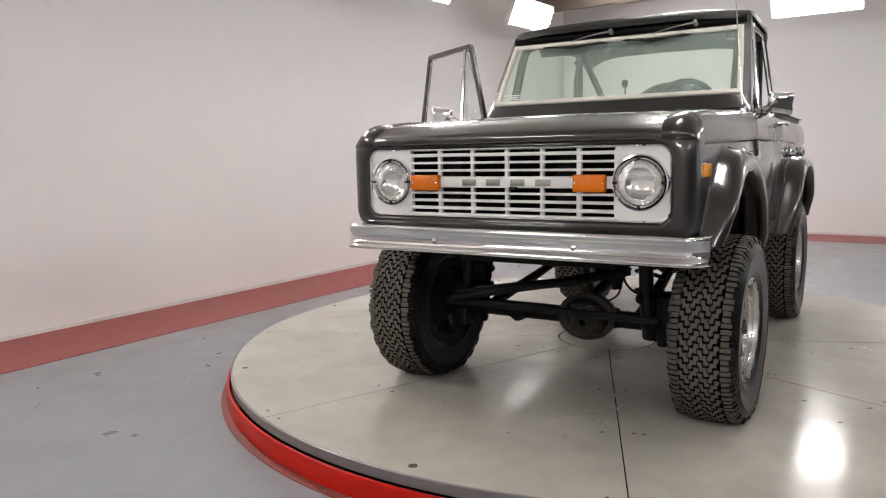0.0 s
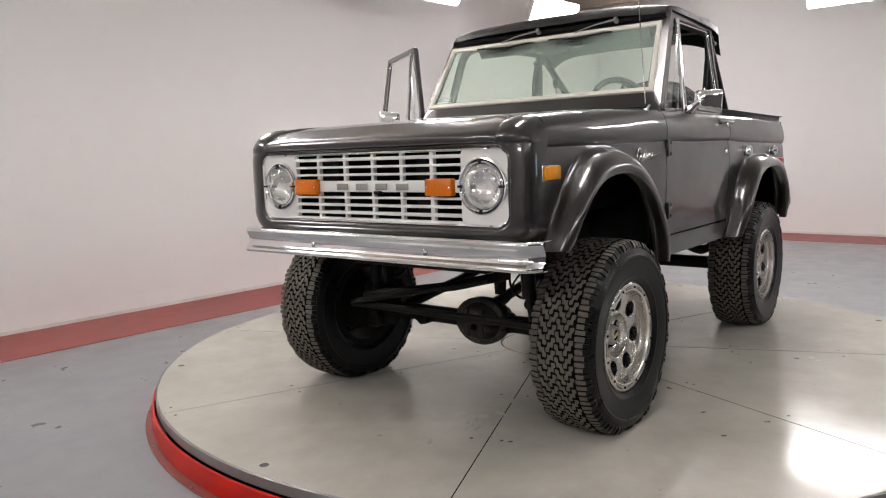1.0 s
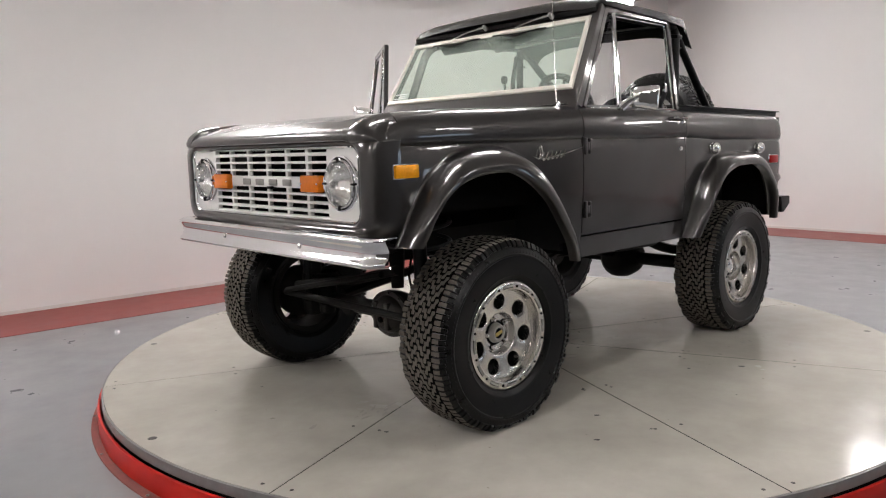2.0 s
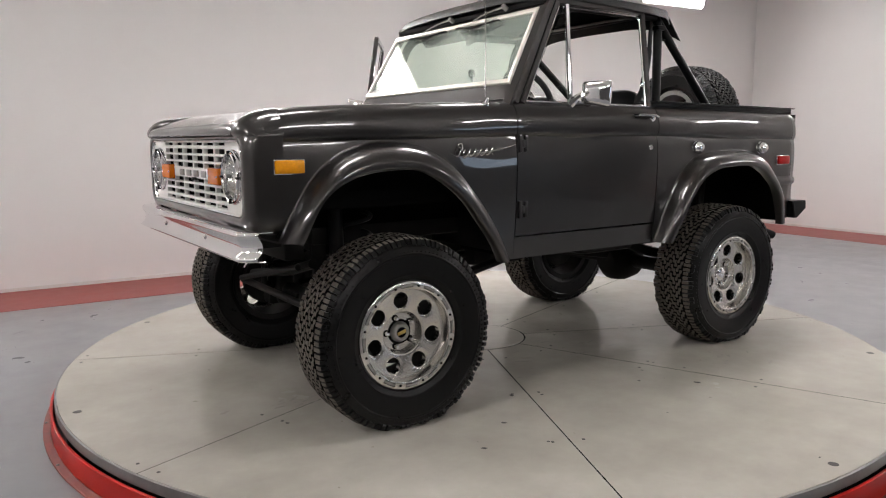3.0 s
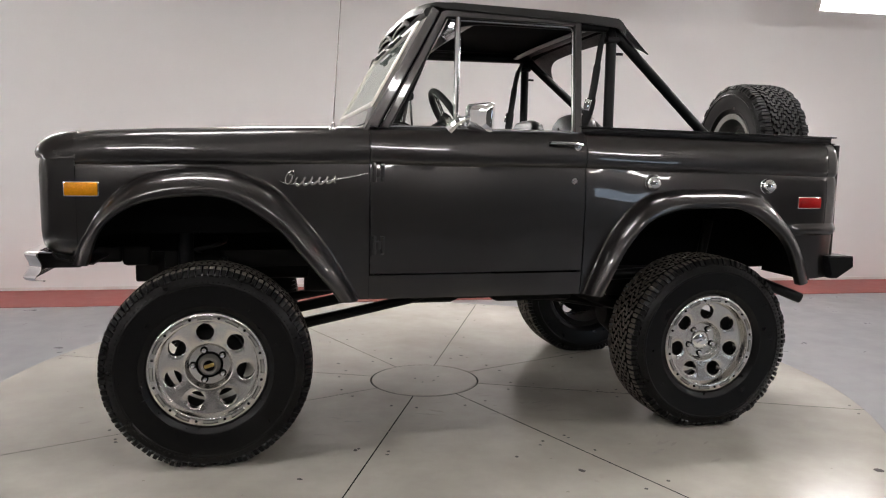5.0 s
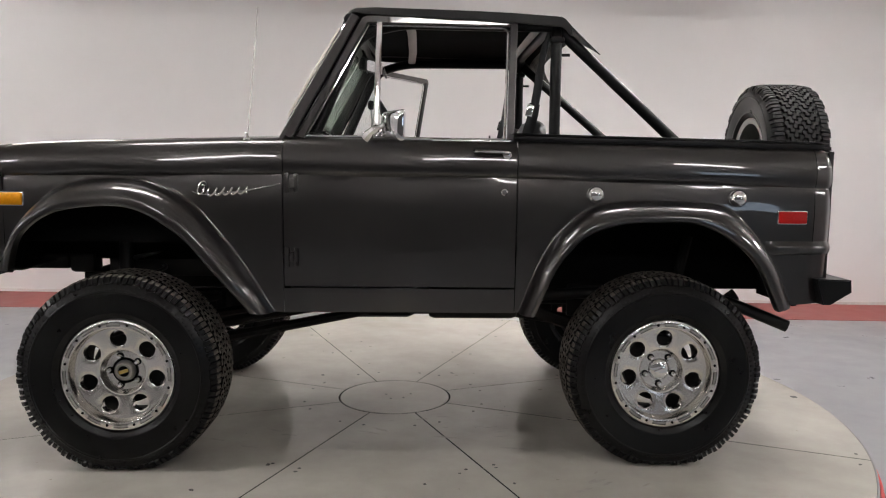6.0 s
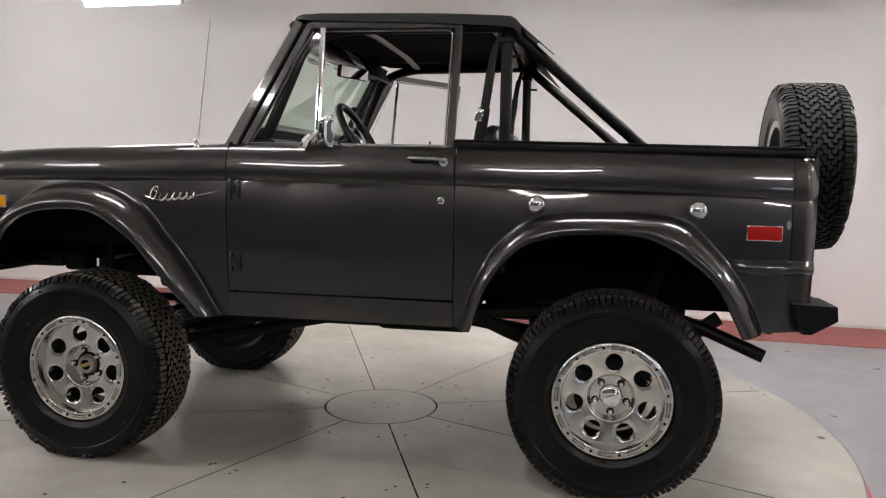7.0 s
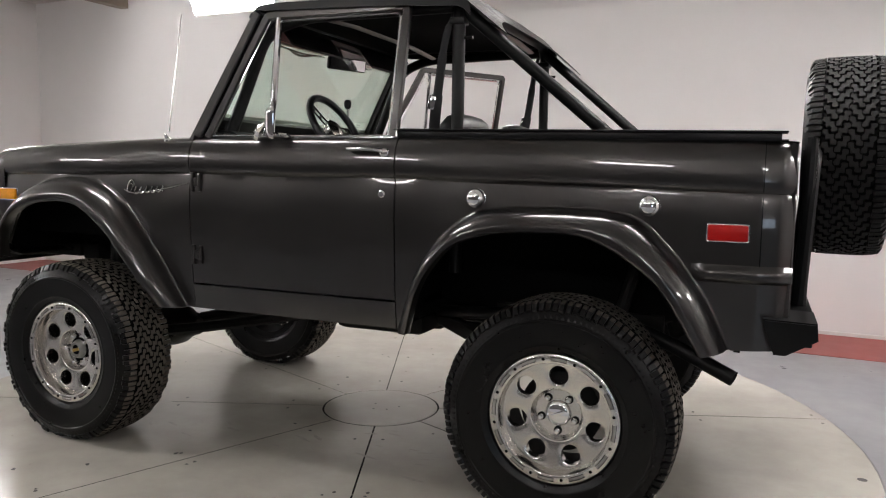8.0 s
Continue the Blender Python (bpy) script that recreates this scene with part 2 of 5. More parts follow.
def add_grid(bm, rows, thick=0.0, close=False):
    """A sheet through rows of points, given thickness inwards."""
    vs = [[bm.verts.new(q) for q in r] for r in rows]
    faces = []
    for a, b in zip(vs, vs[1:]):
        for k in range(len(a) - (0 if close else 1)):
            q = (a[k], a[(k + 1) % len(a)], b[(k + 1) % len(b)], b[k])
            try:
                faces.append(bm.faces.new(q))
            except ValueError:
                pass
    if thick:
        bmesh.ops.recalc_face_normals(bm, faces=faces)
        bmesh.ops.solidify(bm, geom=faces, thickness=thick)
    return faces


def grid(rows, thick=0.0, close=False):
    bm = bmesh.new()
    add_grid(bm, rows, thick, close)
    return bm


def rounded_rect(a, z0, z1, r, n=5):
    """Outline in (y, z) with rounded corners, from the lower corner round."""
    out = []
    for cy, cz, s in ((a - r, z0 + r, -90), (a - r, z1 - r, 0), (-a + r, z1 - r, 90), (-a + r, z0 + r, 180)):
        out += [(cy + r * math.cos(radians(s + 90 * k / n)), cz + r * math.sin(radians(s + 90 * k / n))) for k in range(n + 1)]
    return out


def lerp(x, pairs):
    return float(np.interp(x, [p[0] for p in pairs], [p[1] for p in pairs]))


def empty(name, label, category, at=(0, 0, 0), group=""):
    ob = new(name)
    ob.empty_display_size = 0.2
    ob.location = at
    return tagged(ob, label, category, group)


# ---------------------------------------------------------------- the room
FLOOR_Z = -0.16
BACK = (4.415, -0.0545)          # the long wall: y = BACK[0] + BACK[1] * x
SLOPE = math.atan(BACK[1])
ROOM = Matrix.Translation((0, BACK[0], 0)) @ Matrix.Rotation(SLOPE, 4, "Z")
X0, X1, DEPTH, HIGH = -7.2, 9.55, 11.3, 3.70
WT = 0.2


def room_piece(name, lo, hi, mat, label, bevel=0.0):
    ob = mesh_object(name, box(lo, hi, bevel), mat, smooth=False)
    ob.matrix_basis = ROOM
    return tagged(ob, label, name.split("_")[0], kind="structure")


room_piece("floor", (X0, -DEPTH, FLOOR_Z - 0.1), (X1, 0, FLOOR_Z), FLOOR, "grey painted concrete floor with faint stains")
room_piece("wall_north", (X0 - WT, 0, FLOOR_Z - 0.1), (X1 + WT, WT, HIGH), WALL, "plain off-white painted long wall")
WIN = (5.40, 6.80, 0.92, 1.72)     # the window in the wall behind the camera
# unseen south wall, kept dark so the truck's side reflects less light
for lo, hi in (((X0 - WT, FLOOR_Z - 0.1), (WIN[0], HIGH)), ((WIN[1], FLOOR_Z - 0.1), (X1 + WT, HIGH)), ((WIN[0], FLOOR_Z - 0.1), (WIN[1], WIN[2])), ((WIN[0], WIN[3]), (WIN[1], HIGH))):
    room_piece("wall_south", (lo[0], -DEPTH - WT, lo[1]), (hi[0], -DEPTH, hi[1]), GREY_WALL, "unseen dark grey wall that dims reflections")
window = new("window_1")
window.matrix_basis = ROOM
tagged(window, "small white framed window with daylight behind", "window", kind="structure")
for lo, hi in (((WIN[0], WIN[2]), (WIN[0] + 0.05, WIN[3])), ((WIN[1] - 0.05, WIN[2]), (WIN[1], WIN[3])), ((WIN[0] + 0.05, WIN[2]), (WIN[1] - 0.05, WIN[2] + 0.05)), ((WIN[0] + 0.05, WIN[3] - 0.05), (WIN[1] - 0.05, WIN[3]))):
    part("window_frame", box((lo[0], -DEPTH - 0.12, lo[1]), (hi[0], -DEPTH - 0.04, hi[1]), 0.004), SKIRTING, window)
part("pane", box((WIN[0] + 0.04, -DEPTH - 0.10, WIN[2] + 0.04), (WIN[1] - 0.04, -DEPTH - 0.09, WIN[3] - 0.04)), DAYLIGHT, window, "bright bluish daylight pane")
room_piece("wall_east", (X1, -DEPTH, FLOOR_Z - 0.1), (X1 + WT, 0, HIGH), WALL, "plain off-white painted end wall")
room_piece("wall_west", (X0 - WT, -DEPTH, FLOOR_Z - 0.1), (X0, 0, HIGH), WALL, "plain off-white painted end wall")
room_piece("ceiling", (X0 - WT, -DEPTH - WT, HIGH), (X1 + WT, WT, HIGH + 0.15), CEILING, "pale painted ceiling")
STRIPE = 0.93
room_piece("floor_stripe", (X0, -STRIPE, FLOOR_Z), (X1 - STRIPE, -0.012, FLOOR_Z + 0.004), RED_FLOOR, "dull red painted floor band along the wall")
room_piece("floor_stripe", (X1 - STRIPE, -DEPTH, FLOOR_Z), (X1 - 0.012, -0.012, FLOOR_Z + 0.004), RED_FLOOR, "dull red painted floor band along the end wall")
for k in range(7):
    a = X0 + k * (X1 - X0) / 7
    room_piece("baseboard", (a + 0.002, -0.012, FLOOR_Z), (a + (X1 - X0) / 7 - 0.002, 0, FLOOR_Z + 0.035), SKIRTING, "thin pale strip at the foot of the wall")
room_piece("baseboard", (X1 - 0.012, -DEPTH, FLOOR_Z), (X1, -0.012, FLOOR_Z + 0.035), SKIRTING, "thin pale strip at the foot of the wall")
for k, x in enumerate((-5.4, -1.9, 1.6, 5.1, 8.3)):
    room_piece("beam", (x, -DEPTH, HIGH - 0.22), (x + 0.14, 0, HIGH), BEAM, "brown painted ceiling beam", 0.008)


LAMP_Z, TILT = 3.187, 68


def ceiling_light(m, lit=(0, 1, 2, 3), tilt=TILT, height=LAMP_Z):
    """A studio strip light tilted into the room, hung from the ceiling on two rods."""
    top = empty("ceiling_light", "white fluorescent strip light tilted under the ceiling", "lamp", group="ceiling lights")
    bm = bmesh.new()
    add_box(bm, (-0.57, -0.20, 0.05), (0.57, 0.20, 0.09), 0.006)
    for s in (-1, 1):
        add_box(bm, (-0.57, s * 0.20 - 0.005, -0.005), (0.57, s * 0.20 + 0.005, 0.05))
        add_box(bm, (s * 0.57 - 0.005, -0.20, -0.005), (s * 0.57 + 0.005, 0.20, 0.05))
    part("tray", bm, REFLECTOR, top, "white lamp tray")
    for k in lit:
        v = -0.135 + 0.09 * k
        part("tube", tube([(-0.55, v, 0.006), (0.55, v, 0.006)], 0.038, 10), TUBE_LIGHT, top, "glowing white fluorescent tube")
    for s in (-1, 1):
        part("crossbar", tube([(s * 0.4, -0.17, 0.10), (s * 0.4, 0.17, 0.10)], 0.012, 6), ALLOY_DULL, top)
        up = HIGH - height - 0.09 * math.cos(radians(tilt))
        part("rod", tube([(s * 0.4, 0, 0.09), (s * 0.4, -up * math.sin(radians(tilt)), 0.09 + up * math.cos(radians(tilt)))], 0.01, 6), ALLOY_DULL, top)
    top.matrix_basis = m
    return top


def lamp_pose(x, y, yaw):
    return ROOM @ pose(x, y, LAMP_Z, 0, 0, yaw) @ pose(0, 0, 0, -TILT)


# rows along the four walls, each facing the middle of the room
first = ceiling_light(lamp_pose(-2.42, -1.14, 0))
for x, y, yaw in ((0.52, -1.05, 0), (4.02, -0.91, 0), (6.87, -0.77, 0), (8.38, -4.32, -90)):
    copy_thing(first, lamp_pose(x, y, yaw))
copy_thing(first, lamp_pose(-5.70, -2.35, 90))
# unseen lamp, added to brighten the west end of the room
copy_thing(first, lamp_pose(-6.0, -6.6, 90))
# the unseen lamps over the darker south half have two tubes each to cut their light; the one at x -5.6 is added to
# brighten the long wall
south = ceiling_light(lamp_pose(-5.6, 0.83 - DEPTH, 180), (1, 2))
for x, y, yaw in ((-3.70, 0.83 - DEPTH, 180), (-0.60, 0.83 - DEPTH, 180), (2.45, 0.83 - DEPTH, 180), (5.55, 0.83 - DEPTH, 180), (8.45, -8.2, -90)):
    copy_thing(south, lamp_pose(x, y, yaw))
# three unseen lamps, added as fill light, hang face down over the middle of the room
fill_lamp = ceiling_light(ROOM @ pose(2.3, -4.35, 3.262), (0, 1, 2, 3), 0, 3.262)
copy_thing(fill_lamp, ROOM @ pose(4.0, -4.35, 3.262))
ceiling_light(ROOM @ pose(0.1, -5.5, 3.262), (1, 2), 0, 3.262)


# ---------------------------------------------------------------- the turntable
CENTRE = Vector((1.128, 0.143, 0))
R_TABLE, R_DISC, T_PLATE = 2.388, 0.31, 0.045
turntable = empty("turntable", "round vehicle turntable with pale grey steel plates and a red skirt", "turntable", CENTRE)


def sector(r0, r1, a0, a1, z0, z1, gap):
    """One pie-shaped plate with parallel gaps along its edges."""
    bm = bmesh.new()
    n = 22
    rings = []
    for r in (r0, r1):
        d = gap / r
        rings.append([(r * math.cos(a), r * math.sin(a)) for a in np.linspace(a0 + d, a1 - d, n)])
    lo = [[bm.verts.new((x, y, z0)) for x, y in ring] for ring in rings]
    hi = [[bm.verts.new((x, y, z1)) for x, y in ring] for ring in rings]
    for k in range(n - 1):
        bm.faces.new((hi[0][k], hi[0][k + 1], hi[1][k + 1], hi[1][k]))
        bm.faces.new((lo[0][k], lo[1][k], lo[1][k + 1], lo[0][k + 1]))
        bm.faces.new((lo[1][k], hi[1][k], hi[1][k + 1], lo[1][k + 1]))
        bm.faces.new((lo[0][k], lo[0][k + 1], hi[0][k + 1], hi[0][k]))
    for k in (0, n - 1):
        bm.faces.new((lo[0][k], hi[0][k], hi[1][k], lo[1][k]))
    return bm


JOINTS = (20.5, 67.0, 112.0, 157.0, 200.9, 246.9, 291.9, 336.5)
for a, b in zip(JOINTS, JOINTS[1:] + (JOINTS[0] + 360,)):
    wide = 0.0042 if a > 240 else 0.0028
    ob = part("plate", sector(R_DISC + 0.007, R_TABLE - 0.006, 0, radians(b - a), -T_PLATE, 0, wide), PLATE, turntable, "pale grey painted steel plate", smooth=False)
    ob.matrix_basis = pose(0, 0, 0, 0, 0, a)
    ob = part("joint_seal", box((R_DISC + 0.007, -wide + 0.0001, -0.03), (R_TABLE - 0.006, wide - 0.0001, -0.0008)), SHUT, turntable, "dark joint between two plates", smooth=False)
    ob.matrix_basis = pose(0, 0, 0, 0, 0, a)
part("centre_disc", lathe([(0, 0.001), (R_DISC - 0.004, 0.001), (R_DISC - 0.002, -0.002), (R_DISC - 0.002, -T_PLATE)], 64), PLATE, turntable)
part("disc_joint", lathe([(R_DISC - 0.0015, -0.0010), (R_DISC + 0.0068, -0.0010), (R_DISC + 0.0068, -0.03), (R_DISC - 0.0015, -0.03)], 64, closed=True), SHUT, turntable, "dark joint round the centre disc")
part("base", lathe([(0, -T_PLATE - 0.004), (R_TABLE - 0.03, -T_PLATE - 0.004), (R_TABLE - 0.03, FLOOR_Z)], 96), SHUT, turntable, "dark inside of the turntable")
part("edge_band", lathe([(R_TABLE - 0.004, -0.001), (R_TABLE + 0.004, -0.003), (R_TABLE + 0.004, -0.046), (R_TABLE - 0.004, -0.046)], 160, closed=True), STEEL_EDGE, turntable, "bare grey steel edge band of the plates")
skirt = part("skirt", lathe([(R_TABLE + 0.013, -0.052), (R_TABLE + 0.020, -0.050), (R_TABLE + 0.026, -0.052), (R_TABLE + 0.028, FLOOR_Z + 0.012), (R_TABLE + 0.024, FLOOR_Z), (R_TABLE + 0.013, FLOOR_Z)], 200, closed=True), RED_SKIRT, turntable, "glossy red painted skirt")
part("skirt_flange", lathe([(R_TABLE + 0.029, FLOOR_Z + 0.012), (R_TABLE + 0.062, FLOOR_Z + 0.006), (R_TABLE + 0.064, FLOOR_Z), (R_TABLE + 0.029, FLOOR_Z)], 160, closed=True), DIRTY_RED, skirt, "dirty red foot of the skirt")
for k in range(26):
    a = radians(k * 360 / 26 + 5)
    ob = part("screw", lathe([(0, 0.006), (0.006, 0.005), (0.008, 0.0)], 8), STEEL_EDGE, skirt)
    ob.matrix_basis = pose((R_TABLE + 0.050) * math.cos(a), (R_TABLE + 0.050) * math.sin(a), FLOOR_Z + 0.0075)
hole_mesh = None


def hole(x, y, s, z=0.0):
    """A dark countersunk bolt hole in a plate."""
    global hole_mesh
    if hole_mesh is None:
        ob = part("bolt_hole", lathe([(0, 0.0012), (0.008, 0.0012), (0.009, 0.0002)], 10), DIRT, turntable, "small dark countersunk bolt hole")
        hole_mesh = ob.data
    else:
        ob = new("bolt_hole", hole_mesh)
        ob.parent = turntable
    ob.matrix_basis = pose(x, y, z) @ Matrix.Diagonal((s, s, 1, 1))


for k in range(8):
    a = radians(JOINTS[k])
    for r in (0.50, 1.10, 1.70, 2.33):
        for side in (-0.075, 0.06):
            hole(r * math.cos(a) - side * math.sin(a), r * math.sin(a) + side * math.cos(a), 0.9)
    hole(2.31 * math.cos(radians(45 * k)), 2.31 * math.sin(radians(45 * k)), 2.3)
for x, y in ((-0.05, 0.03), (0.05, -0.03), (-0.02, -0.05), (0.09, 0.04)):
    hole(x, y, 0.7, 0.001)
# scuffs and dirt on the plates
rng = random.Random(5)
for k in range(46):
    r, a = rng.uniform(0.5, 2.25), rng.uniform(0, 2 * math.pi)
    n, size, stretch = 11, rng.choice((0.004, 0.005, 0.007, 0.011)), rng.uniform(1.0, 2.2)
    bm = bmesh.new()
    bm.faces.new([bm.verts.new((size * stretch * rng.uniform(0.5, 1.1) * math.cos(2 * math.pi * q / n), size * rng.uniform(0.5, 1.1) * math.sin(2 * math.pi * q / n), 0.0008)) for q in range(n)])
    ob = part("scuff_mark", bm, SCUFF if k % 3 else DIRT, turntable, smooth=False)
    ob.matrix_basis = pose(r * math.cos(a), r * math.sin(a), 0.0006, 0, 0, rng.uniform(0, 180))


def blot(name, parent, mat, at, size, stretch, turn, label=""):
    """A thin irregular mark lying on a surface."""
    bm = bmesh.new()
    n = 13
    bm.faces.new([bm.verts.new((size * stretch * rng.uniform(0.55, 1.1) * math.cos(2 * math.pi * q / n), size * rng.uniform(0.55, 1.1) * math.sin(2 * math.pi * q / n), 0)) for q in range(n)])
    ob = part(name, bm, mat, parent, label, smooth=False)
    ob.matrix_basis = pose(*at, 0, 0, turn)


for x, y, size, stretch in ((-0.24, -0.28, 0.030, 2.2), (-0.27, -0.17, 0.020, 2.0), (-0.16, -0.33, 0.016, 3.0), (-0.33, -0.25, 0.014, 2.5), (1.57, -1.32, 0.018, 1.6), (1.53, -1.36, 0.012, 1.4)):
    blot("smudge", turntable, SMUDGE, (x - CENTRE.x, y - CENTRE.y, 0.0010), size, stretch, rng.uniform(0, 180), "faint brown smudge on the plate")
for x, y, size in ((1.51, -1.25, 0.016), (1.29, -1.06, 0.009), (0.74, -0.93, 0.008), (0.61, -0.85, 0.009), (1.60, -0.89, 0.007), (1.44, -0.95, 0.007), (-0.43, -0.56, 0.009), (0.61, -0.86, 0.008), (0.38, -1.38, 0.008), (0.12, -1.28, 0.011)):
    blot("scuff_mark", turntable, DIRT, (x - CENTRE.x, y - CENTRE.y, 0.0013), size, 1.4, rng.uniform(0, 180))
for cx, cy, spread, count, turn in ((-0.25, -0.30, 0.16, 16, 20), (1.60, -0.35, 0.30, 18, 5), (0.70, -0.55, 0.25, 12, -25), (2.05, -1.05, 0.20, 8, 40)):
    for k in range(count):
        x, y = cx + rng.gauss(0, spread), cy + rng.gauss(0, spread * 0.5)
        blot("smear", turntable, SMEAR, (x - CENTRE.x, y - CENTRE.y, 0.0011 + 0.00002 * k), rng.uniform(0.004, 0.013), rng.uniform(2.5, 7.0), turn + rng.uniform(-18, 18), "faint grey smear on the plate")
floor_ob = bpy.data.objects["floor"]
for k in range(34):
    x, y = rng.uniform(-2.6, 7.5), rng.uniform(-10.0, -1.1)
    if (Vector((x, y + BACK[0], 0)) - CENTRE).length > R_TABLE + 0.35:
        blot("floor_mark", floor_ob, SCRATCH, (x, y, FLOOR_Z + 0.0012), rng.choice((0.006, 0.008, 0.012)), rng.choice((1.5, 3.0, 9.0)), rng.uniform(0, 180), "small dull mark on the floor")


# ---------------------------------------------------------------- the truck: body
AXLE_F, AXLE_R, HUB_Z, TYRE_R = 0.0, 2.337, 0.410, 0.429
truck = empty("pickup_truck", "lifted vintage dark grey two-door off-road truck with black soft top", "truck", (0, 0, 0))


def crease(x):
    return lerp(x, ((-0.7, 1.238), (0.7, 1.257), (1.7, 1.253), (3.1, 1.222)))


def shoulder(x):
    return lerp(x, ((-0.70, 1.302), (-0.56, 1.350), (-0.49, 1.370), (-0.40, 1.380), (-0.19, 1.391), (0.0, 1.397), (0.45, 1.413), (0.68, 1.418), (1.7, 1.416), (2.95, 1.400), (3.1, 1.387)))


def bulge(x):
    """How far the flank stands out, along the length."""
    return lerp(x, ((-0.62, -0.020), (-0.5, -0.006), (-0.2, 0.0), (0.7, 0.004), (1.7, 0.004), (2.6, 0.0), (2.98, -0.006), (3.045, -0.020), (3.084, -0.055)))


def low_y(x, z):
    d = 1.10 - z
    wave = 0.0011 * math.sin(5.3 * x + 9 * z) + 0.0007 * math.sin(13 * x - 17 * z)
    return 0.803 + bulge(x) + wave - (0.15 * d * d if d > 0 else lerp(x, ((1.65, 0.55), (2.0, 0.72), (2.7, 0.68))) * d * d)


UPPER = (0.0, 0.03, 0.06, 0.09, 0.12, 0.15, 0.165, 0.18, 0.19, 0.20, 0.21, 0.22, 0.235, 0.25, 0.28, 0.33, 0.40, 0.5, 0.6, 0.7, 0.78, 0.85, 0.91, 0.955, 0.985, 1.0)


def flank(x, z_bottom, inner=0.715, rows=12, top=True, z_top=None):
    """One column of the side of the body, from the top edge inwards down to z_bottom, as (y, z)."""
    zc, zt = crease(x), shoulder(x)
    out = []
    if top:
        dip = 0.006 * min(1.0, max(0.0, (0.25 - x) / 0.6))
        out.append((inner, zt + 0.004 - dip))
        if dip:
            out.append((inner + 0.012, zt + 0.004 - 0.55 * dip))
            out.append((inner + 0.026, zt + 0.003 - 0.15 * dip))
        else:
            out.append((inner + 0.006, zt + 0.004))
            out.append((inner + 0.012, zt + 0.004))
        for u in reversed(UPPER):
            y = 0.808 + bulge(x) + 0.0008 * math.sin(7 * x + 5 * u) - 0.078 * (1 - (1 - u ** 2.5) ** (1 / 2.5)) - 0.017 * math.exp(-u / 0.09)
            out.append((y, zc + (zt - zc) * u))
    z1 = zc - 0.005 if z_top is None else z_top
    zz = np.linspace(z1, min(z_bottom, z1 - 0.002), rows)
    out += [(low_y(x, z), float(z)) for z in zz]
    return out


def panel(name, xs, bottom, s, parent, inner=0.715, top=True, z_top=None, rows=20, label="", thick=0.012, origin=(0, 0)):
    cols = []
    for x in xs:
        b = bottom(x) if callable(bottom) else bottom
        n = inner(x) if callable(inner) else inner
        cols.append([Vector((x - origin[0], s * y - origin[1], z)) for y, z in flank(x, b, n, rows, top, z_top)])
    bm = bmesh.new()
    vs = [[bm.verts.new(q) for q in c] for c in cols]
    fs = []
    for a, b in zip(vs, vs[1:]):
        for k in range(len(a) - 1):
            fs.append(bm.faces.new((a[k], a[k + 1], b[k + 1], b[k]) if s > 0 else (b[k], b[k + 1], a[k + 1], a[k])))
    inward = Vector((0, -s * thick, 0))
    back = [[bm.verts.new(v.co + inward + Vector((0, 0, -thick * 0.6 if v is c[0] else 0))) for v in c] for c in vs]
    for a, b in zip(back, back[1:]):
        for k in range(len(a) - 1):
            bm.faces.new((a[k + 1], a[k], b[k], b[k + 1]) if s > 0 else (b[k + 1], b[k], a[k], a[k + 1]))
    ring = [c[0] for c in vs] + vs[-1][1:] + [c[-1] for c in vs[-2::-1]] + vs[0][-2:0:-1]
    rback = [c[0] for c in back] + back[-1][1:] + [c[-1] for c in back[-2::-1]] + back[0][-2:0:-1]
    for k in range(len(ring)):
        j = (k + 1) % len(ring)
        bm.faces.new((ring[k], ring[j], rback[j], rback[k]))
    return part(name, bm, PAINT, parent, label, angle=28)


ARCH_F = ((-0.530, 0.845), (-0.487, 0.935), (-0.388, 1.094), (-0.252, 1.205), (-0.07, 1.242), (0.112, 1.229), (0.275, 1.157), (0.392, 1.034), (0.505, 0.888), (0.605, 0.722), (0.640, 0.662))
LIP_F = ((-0.455, 0.842), (-0.385, 1.000), (-0.255, 1.093), (-0.08, 1.126), (0.095, 1.112), (0.27, 1.007), (0.385, 0.878), (0.50, 0.735), (0.545, 0.668))
ARCH_R = ((1.690, 0.662), (1.770, 0.876), (1.856, 1.022), (1.982, 1.128), (2.10, 1.158), (2.25, 1.166), (2.42, 1.165), (2.588, 1.144), (2.716, 1.034), (2.838, 0.870), (2.910, 0.710))
LIP_R = ((1.755, 0.662), (1.825, 0.850), (1.895, 0.955), (1.97, 1.024), (2.08, 1.063), (2.177, 1.077), (2.39, 1.079), (2.49, 1.055), (2.585, 1.003), (2.702, 0.900), (2.822, 0.690))


def arch_line(points, n=40):
    p = smooth_path([(x, 0, z) for x, z in points], 10)
    d = [0]
    for a, b in zip(p, p[1:]):
        d.append(d[-1] + (b - a).length)
    u = np.linspace(0, d[-1], n)
    return list(zip(np.interp(u, d, [q.x for q in p]), np.interp(u, d, [q.z for q in p])))


def under_arch(points, x, base):
    """The height of the arch over x, or the base beside it."""
    line = arch_line(points, 80)
    if not line[0][0] < x < line[-1][0]:
        return base(x)
    return max(base(x), lerp(x, line) - 0.02)


